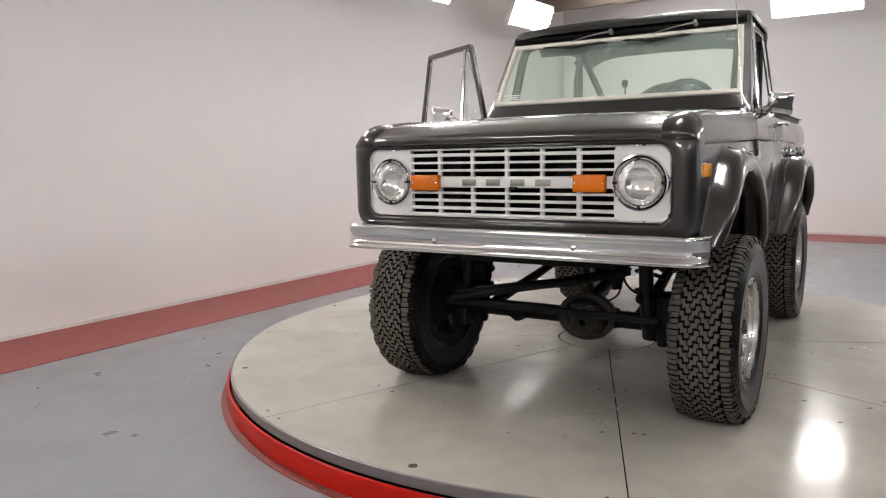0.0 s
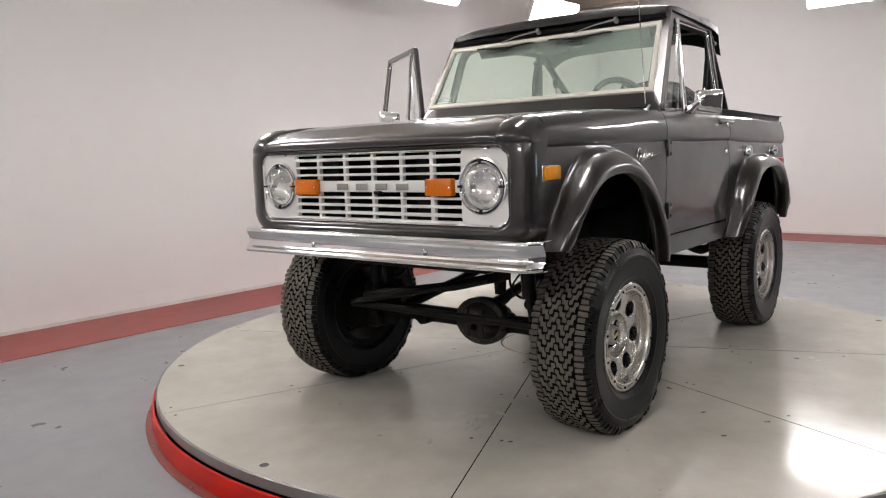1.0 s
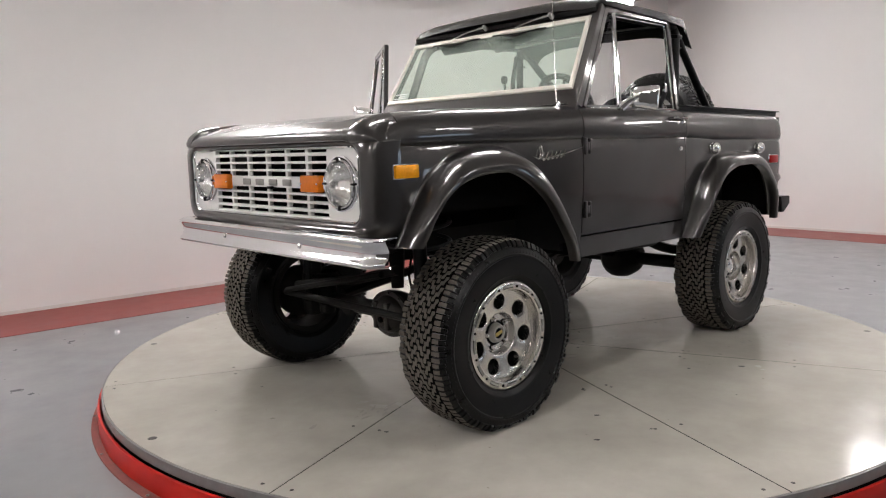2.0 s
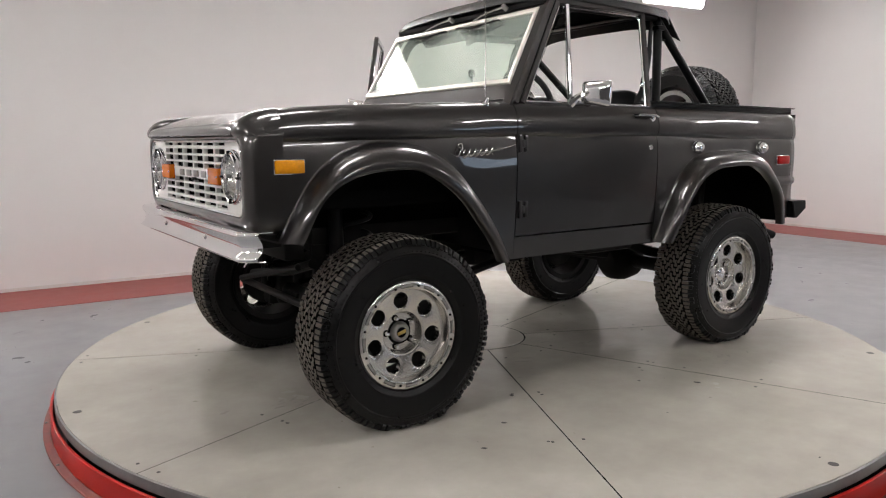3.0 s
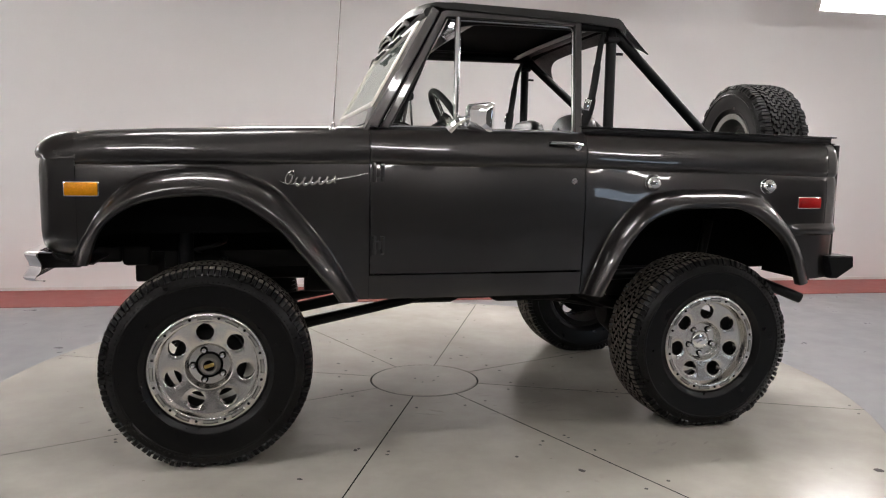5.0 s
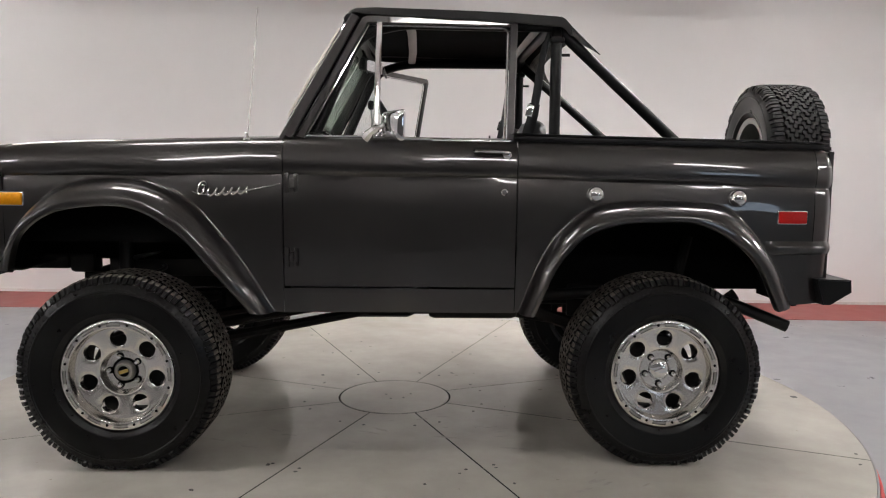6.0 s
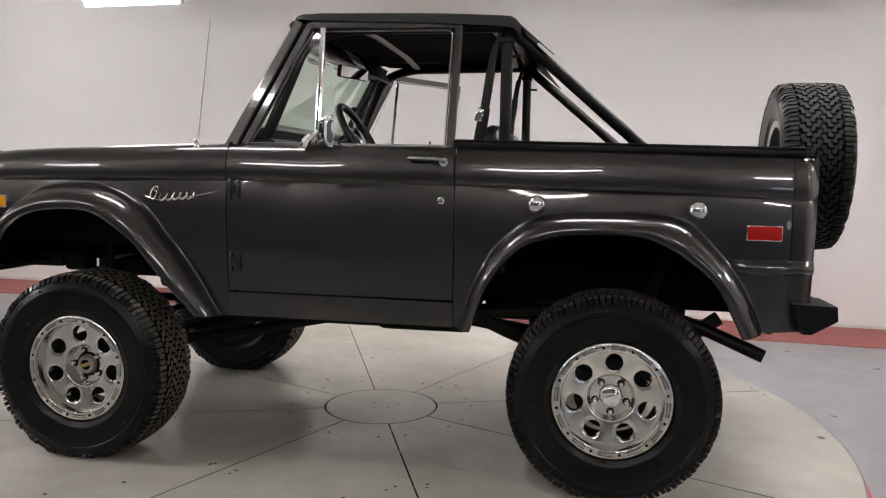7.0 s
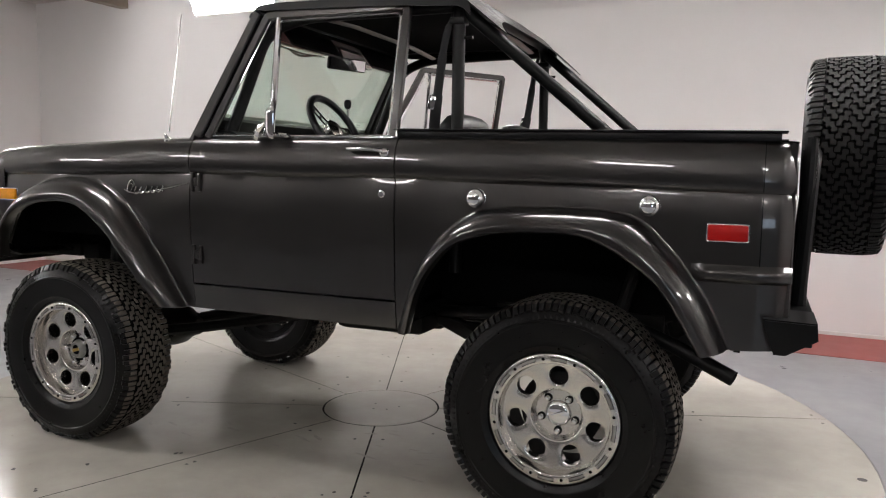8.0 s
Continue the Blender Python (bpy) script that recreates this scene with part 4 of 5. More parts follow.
    for x, k in ((-0.024, 0.10), (-0.0235, 0.40), (-0.022, 0.66), (-0.018, 0.83), (-0.012, 0.92), (-0.005, 0.97), (0.003, 1.0), (0.009, 1.0), (0.010, 0.95)):
        rows.append([m @ Vector((x, y, z * (1 + 1.6 * y * s))) for y, z in rounded_rect(0.075 * k, -0.060 * k, 0.060 * k, min(0.058 * k, 0.018 + 0.06 * (1 - k)), 6)])
    add_grid(head, rows, 0.0, True)
    head.faces.new(head.verts[0:len(rows[0])])
    part("mirror_head", head, CHROME, d, "tapered chrome door mirror")
    part("mirror_glass", grid([[m @ Vector((0.0098, y * 0.95 * k, z * 0.95 * k * (1 + 1.6 * y * s))) for y, z in rounded_rect(0.075, -0.060, 0.060, 0.018, 5)] for k in (0.02, 0.5, 1.0)], 0.0, True), MIRROR, d)
    if not turn:
        part("lock_knob", tube([q(1.56, 0.74, 1.41), q(1.56, 0.74, 1.435)], 0.004, 6), BLACK, d)
    return d


door(-1, 0)
door(1, 59)

# flank details, both sides
for s in (-1, 1):
    for x, z in ((2.015, 1.186), (2.636, 1.177)):
        at = Matrix.Translation((x, s * 0.797, z)) @ Matrix.Rotation(-s * math.pi / 2, 4, "X")
        cap = part("fuel_cap", lathe([(0, 0.050), (0.010, 0.0490), (0.020, 0.0455), (0.0235, 0.0440), (0.0245, 0.0410), (0.030, 0.037), (0.0350, 0.030), (0.0375, 0.022), (0.0365, 0.014), (0.030, 0.009), (0.036, 0.006), (0.038, 0.0)], 32, at), CHROME, truck, "domed chrome fuel filler cap")
    for x, z, mat, name in ((-0.476, 1.143, YELLOW, "front_side_marker"), (2.885, 1.096, RED_LENS, "rear_side_marker")):
        y = low_y(x, z)
        f = part(name, box((x - 0.067, min(s * (y - 0.01), s * (y + 0.007)), z - 0.031), (x + 0.067, max(s * (y - 0.01), s * (y + 0.007)), z + 0.031), 0.006), CHROME, truck, "side marker lamp in a bright frame")
        part("lens", box((x - 0.062, min(s * y, s * (y + 0.016)), z - 0.0265), (x + 0.062, max(s * y, s * (y + 0.016)), z + 0.0265), 0.006), mat, f, "amber plastic lens" if mat is YELLOW else "red plastic lens")
    # badge: a plain slanted squiggle with a long tail
    pts = []
    for k in range(72):
        t = k / 71
        h = 0.0185 * math.sin(t * 36) * (1 - 0.25 * t)
        x = 0.352 + 0.185 * t + 0.55 * h + 0.007 * math.cos(t * 36)
        pts.append((x, s * (low_y(x, 1.19) + 0.003), 1.178 + 0.012 * t + h))
    badge = part("badge", tube(pts, 0.0041, 6), STAINLESS, truck, "small chrome squiggle badge")
    loop = [(0.335 + 0.020 * math.cos(a) * (1 - a / 16) + 0.3 * 0.036 * math.sin(a) * (1 - a / 14), s * (low_y(0.34, 1.19) + 0.004), 1.193 + 0.036 * math.sin(a) * (1 - a / 14)) for a in (0.25 * k for k in range(34))]
    part("badge_loop", tube(loop, 0.0036, 6), STAINLESS, badge)
    tail = [(x, s * (low_y(x, 1.19) + 0.003), z) for x, z in ((0.295, 1.182), (0.33, 1.170), (0.40, 1.172), (0.52, 1.188), (0.60, 1.203), (0.668, 1.218))]
    part("badge_tail", tube(smooth_path(tail, 4), [0.0018] * 3 + [0.0034] * 14 + [0.0018] * 4, 6), STAINLESS, badge)


# ---------------------------------------------------------------- windscreen, roof, cab
def on_screen(u, v, out=0.0):
    """A point on the raked windscreen: u across from -1 to 1, v up from 0 to 1."""
    n = Vector((-0.866, 0, 0.5))
    half = 0.725 - 0.040 * v
    return Vector((0.696 + 0.213 * v, u * half, 1.509 + 0.374 * v)) + n * out


bm = bmesh.new()
frame_rows = []
for lvl, out in ((0, -0.03), (0, -0.014), (1, 0.003), (1, -0.03)):
    row = []
    corners = [(-1.055, -0.27), (1.055, -0.27), (1.055, 1.08), (-1.055, 1.08)] if lvl == 0 else [(-0.985, 0.015), (0.985, 0.015), (0.985, 0.985), (-0.985, 0.985)]
    for (a, b), (c, d) in zip(corners, corners[1:] + corners[:1]):
        row += [on_screen(a + (c - a) * t, b + (d - b) * t, out) for t in (k / 10 for k in range(10))]
    frame_rows.append(row)
frame_rows.append(frame_rows[0])
add_grid(bm, frame_rows, 0.0, True)
screen = part("windscreen_frame", bm, PAINT, truck, "dark grey windscreen frame", angle=30)
rows = []
for k, out in ((1.006, 0.0), (1.004, 0.007), (0.998, 0.011), (0.976, 0.011), (0.968, 0.008), (0.966, -0.002)):
    row = []
    e = (1 - k) * 1.75
    for (a, b), (c, d) in zip([(-k, e), (k, e), (k, 1 - e), (-k, 1 - e)], [(k, e), (k, 1 - e), (-k, 1 - e), (-k, e)]):
        row += [on_screen(a + (c - a) * t, b + (d - b) * t, out) for t in (q / 12 for q in range(12))]
    rows.append(row)
part("windscreen_trim", grid(rows, 0.0, True), CREAM_TRIM, screen, "pale bright windscreen trim", angle=40)
g = part("windscreen_glass", grid([[on_screen(u, v, 0.0) for u in np.linspace(-0.985, 0.985, 13)] for v in np.linspace(0.01, 0.99, 5)], 0.005), GLASS, screen, "green tinted windscreen glass")
g.visible_shadow = False
for u0, u1, v0, v1 in ((0.78, 0.94, 0.075, 0.088), (0.78, 0.94, 0.145, 0.158), (0.80, 0.88, 0.105, 0.125)):
    part("sticker", grid([[on_screen(u, v, 0.007) for u in (u0, u1)] for v in (v0, v1)], 0.0006), PAPER, screen, "thin white sticker bar")
for s in (-1, 1):
    pillar = [(0.694, s * 0.758, 1.42), (0.977, s * 0.700, 1.940)]
    part("a_pillar", channel(pillar, (0, s, 0.02), 0.019, 0.016), PAINT, screen, "dark grey windscreen pillar", angle=30)
    part("pillar_seal", tube([(0.716, s * 0.762, 1.42), (0.996, s * 0.704, 1.928)], 0.008, 8), SHUT, screen)
for s in (-1, 1):
    part("inner_pillar", tube(round_corners([(0.79, s * 0.665, 1.42), (0.985, s * 0.655, 1.865), (1.16, s * 0.640, 1.922), (1.84, s * 0.615, 1.925)], 0.08, 6), 0.026, 10), BLACK, screen, "black inner windscreen post", angle=60)
part("header_rail", tube([(0.955, y, 1.925) for y in (-0.70, 0, 0.70)], 0.03, 8, 0.8), BLACK, screen)

# wipers hang from above the glass: arm, blade rubber and the dark bow that carries it
for y, far in ((-0.438, 0.41), (0.055, 0.42)):
    piv = on_screen(y / 0.69, 1.06, 0.035)
    tip = on_screen((y + 0.24) / 0.69, 0.945, 0.036)
    w = part("wiper", tube(smooth_path([piv, (piv + tip) / 2 + Vector((-0.007, 0, 0.004)), tip], 5), [0.006] * 3 + [0.0042] * 8, 8), ALLOY_DULL, truck, "metal wiper arm")
    part("wiper_pivot", lathe([(0, 0.016), (0.009, 0.014), (0.013, 0.008), (0.014, -0.02)], 14, Matrix.Translation(piv) @ Matrix.Rotation(radians(-60), 4, "Y")), ALLOY_DULL, w)
    ends = [on_screen((y + q) / 0.69, v, 0.020) for q, v in ((0.02, 0.905), (0.22, 0.885), (far, 0.912))]
    part("wiper_blade", tube(smooth_path(ends, 5), 0.008, 6, 0.6), BLACK, w, "black rubber wiper blade")
    bow = [on_screen((y + q) / 0.69, v, 0.026) for q, v in ((0.06, 0.905), (0.14, 0.875), (0.22, 0.850), (0.30, 0.875), (0.38, 0.910))]
    part("blade_bow", tube(smooth_path(bow, 4), [0.004] * 5 + [0.012] * 8 + [0.004] * 4, 6, 0.5), BLACK, w, "black wiper blade carrier")
    part("blade_strip", tube([on_screen((y + q) / 0.69, v, 0.026) for q, v in ((0.04, 0.925), (0.22, 0.912), (0.36, 0.925))], 0.0045, 6), TRIM, w, "bright wiper blade strip")

# soft top: cloth from the visor over the hoop, cut away at the back
ROLL_X, ROLL_Y = 1.862, 0.655


def cloth(x, v):
    half = lerp(x, ((0.885, 0.690), (1.0, 0.715), (1.7, 0.695), (1.875, 0.665), (2.0, 0.635), (2.35, 0.575)))
    crown = lerp(x, ((0.885, 1.942), (0.893, 1.964), (0.91, 1.986), (0.94, 2.000), (0.98, 2.006), (1.05, 2.008), (1.3, 2.002), (1.875, 1.985), (1.895, 1.975), (1.92, 1.948), (2.35, 1.565)))
    sag = lerp(x, ((0.885, 0.016), (0.97, 0.034), (1.875, 0.026), (2.35, 0.002)))
    swept = 0.052 * abs(v) ** 4 * max(0.0, 1 - (x - 0.885) / 0.25)
    return (x + swept, v * half, crown - sag * abs(v) ** 4 + 0.0012 * math.sin(v * 9 + x * 7))


rows = []
for x in (0.885, 0.893, 0.91, 0.94, 0.98, 1.05, 1.2, 1.35, 1.5, 1.65, 1.8, 1.855, 1.875, 1.895, 1.92):
    row = [cloth(x, v) for v in np.linspace(-1, 1, 31)]
    y = row[0]
    drop = lerp(x, ((0.885, 0.006), (1.0, 0.030), (1.9, 0.045)))
    row = [(y[0], y[1] * 1.004, y[2] - drop)] + row + [(y[0], -y[1] * 1.004, y[2] - drop)]
    rows.append(row)
soft_top = part("soft_top", grid(rows, 0.004), VINYL, truck, "black vinyl soft top stretched over the cab", angle=60)
part("roof_lining", grid([[(x, y, z - 0.009) for x, y, z in row[2:-2]] for row in rows[2:]], 0.002), LINING, soft_top, "matte black roof lining", angle=60)
rows = []
for k in range(9):
    t = k / 8
    row = []
    for v in np.linspace(-1, 1, 41):
        reach = 0.05 + 0.09 * abs(v) ** 5
        x, y, z = cloth(1.92 + reach * t, v)
        row.append((x, y, z))
    rows.append(row)
part("soft_top_rear", grid(rows, 0.004), VINYL, truck, "black vinyl rear flap with an arched edge", angle=60)

# roll cage
R = 0.025
cage = part("roll_bar", tube(round_corners([(ROLL_X, -0.625, 0.88), (ROLL_X, -0.622, 1.90), (ROLL_X, -0.56, 1.955), (ROLL_X, 0.56, 1.955), (ROLL_X, 0.622, 1.90), (ROLL_X, 0.625, 0.88)], 0.10, 6), R, 14), BLACK, truck, "black tubular roll bar")
for s in (-1, 1):
    part("rear_brace", tube([(ROLL_X + 0.01, s * 0.60, 1.915), (2.46, s * 0.545, 1.41), (2.62, s * 0.53, 1.27)], R, 14), BLACK, cage, "black diagonal roll bar brace")
    part("brace_gusset", box((ROLL_X - 0.031, s * 0.622 - 0.031, 1.850), (ROLL_X + 0.031, s * 0.622 + 0.031, 1.875), 0.006), BLACK, cage)
    for z in (1.70,):
        part("mount_peg", tube([(ROLL_X, s * 0.622, 1.80), (ROLL_X + 0.06, s * 0.625, 1.80)], 0.007, 8), BLACK, cage)
    # seat belts: a sleeve beside the bar, the strap and its tongue
    part("belt_sleeve", tube(smooth_path([(ROLL_X - 0.030, s * 0.600, 1.90), (ROLL_X - 0.052, s * 0.615, 1.83), (ROLL_X - 0.066, s * 0.622, 1.75), (ROLL_X - 0.078, s * 0.622, 1.66), (ROLL_X - 0.090, s * 0.620, 1.58)], 5), [0.010] * 4 + [0.015] * 7 + [0.019] * 10, 10, 0.7, (0, 1, 0)), WEBBING, cage, "black padded belt sleeve", angle=60)
    part("seat_belt", tube(smooth_path([(ROLL_X - 0.090, s * 0.620, 1.585), (ROLL_X - 0.100, s * 0.612, 1.52), (ROLL_X - 0.118, s * 0.585, 1.44), (ROLL_X - 0.14, s * 0.55, 1.28)], 5), 0.024, 8, 0.35, (0, 1, 0)), WEBBING, cage, "black seat belt webbing")
    part("belt_tongue", box((-0.016, -0.006, -0.028), (0.016, 0.006, 0.028), 0.004, pose(ROLL_X - 0.112, s * 0.622, 1.555, 0, 14, 0)), CHROME, cage, "small chrome belt tongue")

for x in (1.205, 1.79):
    part("top_bow", tube([(x, -0.62, 1.925), (x + 0.01, -0.3, 1.94), (x + 0.01, 0.3, 1.94), (x, 0.62, 1.925)], 0.022, 8, 0.3, (0, 0, 1)), ALLOY_DULL, cage, "grey soft top support bow")

# seats
for y in (-0.36, 0.36):
    bm = bmesh.new()
    add_box(bm, (1.22, y - 0.25, 0.98), (1.72, y + 0.25, 1.12), 0.05)
    seat = part("seat", bm, SEAT, truck, "black leather bucket seat")
    m = Matrix.Translation((1.70, y, 1.08)) @ Matrix.Rotation(radians(14), 4, "Y")
    rows = []
    for h, wid, dep in ((0.0, 0.235, 0.05), (0.02, 0.245, 0.062), (0.20, 0.245, 0.065), (0.33, 0.235, 0.06), (0.40, 0.215, 0.055), (0.435, 0.18, 0.045), (0.452, 0.12, 0.028), (0.456, 0.05, 0.01)):
        rows.append([m @ Vector((dep * math.copysign(abs(math.cos(a)) ** 0.6, math.cos(a)), wid * math.copysign(abs(math.sin(a)) ** 0.6, math.sin(a)), h)) for a in (2 * math.pi * k / 28 for k in range(28))])
    part("backrest", grid(rows, 0.0, True), SEAT, seat, angle=60)
    part("seat_base", box((1.26, y - 0.20, 0.74), (1.68, y + 0.20, 0.99), 0.01), BLACK, seat)

# dashboard, wheel, levers, mirror, visors
part("dashboard", grid([[(x, y, z) for y in np.linspace(-0.72, 0.72, 9)] for x, z in ((0.66, 1.435), (0.74, 1.450), (0.84, 1.445), (0.88, 1.425), (0.885, 1.38), (0.87, 1.20), (0.80, 1.16))], 0.01), BLACK, truck, "black padded dashboard")
sm = Matrix.Translation((1.137, -0.345, 1.473)) @ Matrix.Rotation(radians(58), 4, "Y")
wheel_rim = part("steering_wheel", lathe([(0.168 + 0.017 * math.cos(a), 0.017 * math.sin(a)) for a in (2 * math.pi * k / 10 for k in range(10))], 44, sm, True), SEAT, truck, "black steering wheel with chrome spokes")
for k in range(3):
    m = sm @ Matrix.Rotation(radians(90 + 120 * k), 4, "Z")
    bm = bmesh.new()
    for side in (-1, 1):
        add_box(bm, (0.03, side * 0.018 - 0.006, -0.020), (0.163, side * 0.018 + 0.006, -0.016), 0.001, m)
    for r in (0.04, 0.085, 0.13, 0.158):
        add_box(bm, (r - 0.008, -0.014, -0.0195), (r + 0.008, 0.014, -0.0165), 0.001, m)
    part("spoke", bm, CHROME, wheel_rim, "slotted chrome wheel spoke")
part("horn_button", lathe([(0, 0.012), (0.035, 0.010), (0.050, 0.0), (0.054, -0.03)], 24, sm), ALLOY, wheel_rim)
part("steering_column", tube([sm @ Vector((0, 0, -0.03)), sm @ Vector((0, 0, -0.35))], 0.03, 10), BLACK, wheel_rim)
for x, y, z in ((1.00, 0.0, 1.635),):
    lv = part("shift_lever", tube(smooth_path([(x + 0.02, y, 0.80), (x + 0.03, y, 1.2), (x, y, z - 0.03)], 4), 0.007, 8), CHROME, truck, "chrome shift lever with a black knob")
    part("shift_knob", lathe([(0, 0.03), (0.014, 0.026), (0.02, 0.01), (0.017, -0.012), (0.008, -0.02)], 14, Matrix.Translation((x, y, z - 0.02))), BLACK, lv)
rv = part("rear_view_mirror", box((-0.012, -0.118, -0.032), (0.012, 0.118, 0.032), 0.01, pose(1.0, -0.010, 1.818, 0, 0, -22) @ pose(0, 0, 0, 0, 8, 0)), BLACK, truck, "black interior mirror")
part("mirror_face", box((0.0125, -0.109, -0.026), (0.0135, 0.109, 0.026), 0, pose(1.0, -0.010, 1.818, 0, 0, -22) @ pose(0, 0, 0, 0, 8, 0)), MIRROR, rv)
part("mirror_stalk", tube([(0.99, -0.010, 1.825), (0.955, -0.010, 1.90)], 0.006, 6), BLACK, rv)
for y in (-0.36, 0.36):
    part("sun_visor", box((0.985, y - 0.21, 1.80), (0.999, y + 0.21, 1.915), 0.006, Matrix.Translation((0.99, 0, 1.91)) @ Matrix.Rotation(radians(-38), 4, "Y") @ Matrix.Translation((-0.99, 0, -1.91))), VINYL, truck, "black sun visor")

# antenna
ant = part("antenna", tube([(0.524, -0.758, 1.44), (0.562, -0.705, 1.965)], [0.0030, 0.0018], 6), STAINLESS, truck, "thin stainless steel whip antenna")
part("antenna_base", lathe([(0, 0.045), (0.006, 0.042), (0.009, 0.02), (0.017, 0.012), (0.021, 0.0), (0.019, -0.01)], 18, Matrix.Translation((0.522, -0.757, 1.398)) @ Matrix.Rotation(radians(35), 4, "X")), CHROME, ant)


# ---------------------------------------------------------------- wheels
def settle(bm, loaded):
    """Set the tyre on its rim; a loaded tyre is flat under the axle."""
    for v in bm.verts:
        v.co.z = v.co.z * 0.87 - 0.005
    if loaded:
        for v in bm.verts:
            if v.co.y < -0.24:
                t = (-0.24 - v.co.y) / 0.16
                v.co.z += 0.06 * (v.co.z + 0.005) * min(1, t)
            if v.co.y < -HUB_Z + 0.012:
                over = -HUB_Z + 0.012 - v.co.y
                v.co.y = max(-HUB_Z + 0.012 - 0.30 * over, -HUB_Z)
    return bm


def tyre_mesh(loaded):
    """The carcass of a tyre, turned round the z axis."""
    bm = bmesh.new()
    R0 = TYRE_R - 0.016
    prof = [(0.236, -0.118), (0.245, -0.142), (0.262, -0.152), (0.268, -0.156), (0.274, -0.156), (0.282, -0.157), (0.325, -0.165), (0.352, -0.1655), (0.356, -0.169), (0.361, -0.169), (0.365, -0.165),
            (0.388, -0.157), (R0 - 0.014, -0.144), (R0 - 0.008, -0.130), (R0 - 0.002, -0.110), (R0 + 0.002, 0.0)]
    prof = prof + [(r, -h) for r, h in reversed(prof[:-1])] + [(0.222, 0.118), (0.222, -0.118)]
    add_lathe(bm, prof, 92, None, True, 0)
    # the carcass under the tread takes the painted groove shade
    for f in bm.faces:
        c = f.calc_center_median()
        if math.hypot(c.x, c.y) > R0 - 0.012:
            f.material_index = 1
    for k in range(110):
        for side in (-1, 1):
            quad = []
            for r, h, up in ((0.366, 0.1640, 0.0), (0.369, 0.1635, 0.0020), (0.382, 0.1590, 0.0020), (0.386, 0.1565, 0.0)):
                for d in (-0.0042, 0.0042):
                    a = 2 * math.pi * k / 110 + d / r
                    quad.append(bm.verts.new((r * math.cos(a), r * math.sin(a), side * (h + up))))
            for i in (0, 2, 4):
                bm.faces.new((quad[i], quad[i + 1], quad[i + 3], quad[i + 2]))
    return settle(bm, loaded)


def tread_mesh(loaded):
    """Raised interlocking tread blocks."""
    bm = bmesh.new()
    R0, N = TYRE_R - 0.016, 52

    def ring_point(u, w, r):
        a = u * 2 * math.pi / N
        return bm.verts.new((r * math.cos(a), r * math.sin(a), w))

    def block(outline, low, drop):
        """outline: (pitch, offset across) pairs."""
        lo = [ring_point(u, w, low) for u, w in outline]
        hi = [ring_point(u, w, TYRE_R - drop * (abs(w) / 0.15) ** 3) for u, w in outline]
        n = len(outline)
        bm.faces.new(hi)
        # block sides take the painted groove shade too
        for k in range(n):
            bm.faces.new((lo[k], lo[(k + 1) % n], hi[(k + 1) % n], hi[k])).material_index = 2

    # hooked blocks in four rows: each has two lobes set off along the tread and locks into its neighbours
    HOOK = ((0.05, -0.12), (0.46, -0.12), (0.55, 0.10), (0.91, 0.10), (0.96, 0.22), (0.90, 0.44), (0.96, 0.52), (1.31, 0.50), (1.36, 0.80), (1.32, 1.12), (0.93, 1.12), (0.86, 0.90), (0.48, 0.90), (0.42, 0.77), (0.48, 0.56), (0.42, 0.46), (0.06, 0.44), (0.01, 0.16))
    pitch, row_w = 2 * math.pi * TYRE_R / N, 0.0455
    shape = [Vector((u * pitch, f * row_w, 0)) for u, f in HOOK]
    n = len(shape)
    inset = []
    for i in range(n):
        p, q, r = shape[i - 1], shape[i], shape[(i + 1) % n]
        e0, e1 = (q - p).normalized(), (r - q).normalized()
        inset.append(q + (Vector((-e0.y, e0.x, 0)) + Vector((-e1.y, e1.x, 0))) * 0.0017)
    rounded = []
    for i in range(n):
        q, r = inset[i], inset[(i + 1) % n]
        rounded += [q.lerp(r, 0.22), q.lerp(r, 0.78)]
    for k in range(N):
        for j, (turn, start) in enumerate(((1, 0.0), (-1, 0.94), (1, 0.03), (-1, 0.97))):
            w0 = -0.0925 + 0.0463 * j
            out = [(k + start + turn * q.x / pitch + 0.04 * math.sin(40 * (w0 + q.y)), w0 + q.y) for q in rounded]
            block(out if turn > 0 else out[::-1], R0 - 0.004, 0.005)
        for s in (-1, 1):
            # shoulder lugs, a long one and a short one in turn, run down over the shoulder
            short = 0.009 if k % 2 else 0.0
            for u0, u1, cut in ((0.09, 0.45, short), (0.57, 0.91, 0.009 - short)):
                c = k + (0.25 if s > 0 else 0.7)
                section = ((0.0985 + 0.4 * cut, R0 - 0.016), (0.0985 + 0.4 * cut, TYRE_R - 0.003), (0.128, TYRE_R - 0.006), (0.1470 - cut, TYRE_R - 0.010), (0.1545 - cut, TYRE_R - 0.020), (0.1610 - 0.6 * cut, 0.396), (0.1560 - cut, 0.388))
                ends = [[ring_point(c + u, s * w, h) for w, h in section] for u in (u0, u1)]
                for i in range(len(section) - 1):
                    bm.faces.new((ends[0][i], ends[1][i], ends[1][i + 1], ends[0][i + 1])).material_index = 1 if i > 2 else 0
                bm.faces.new(ends[0]).material_index = 1
                bm.faces.new(ends[1][::-1]).material_index = 1
    return settle(bm, loaded)


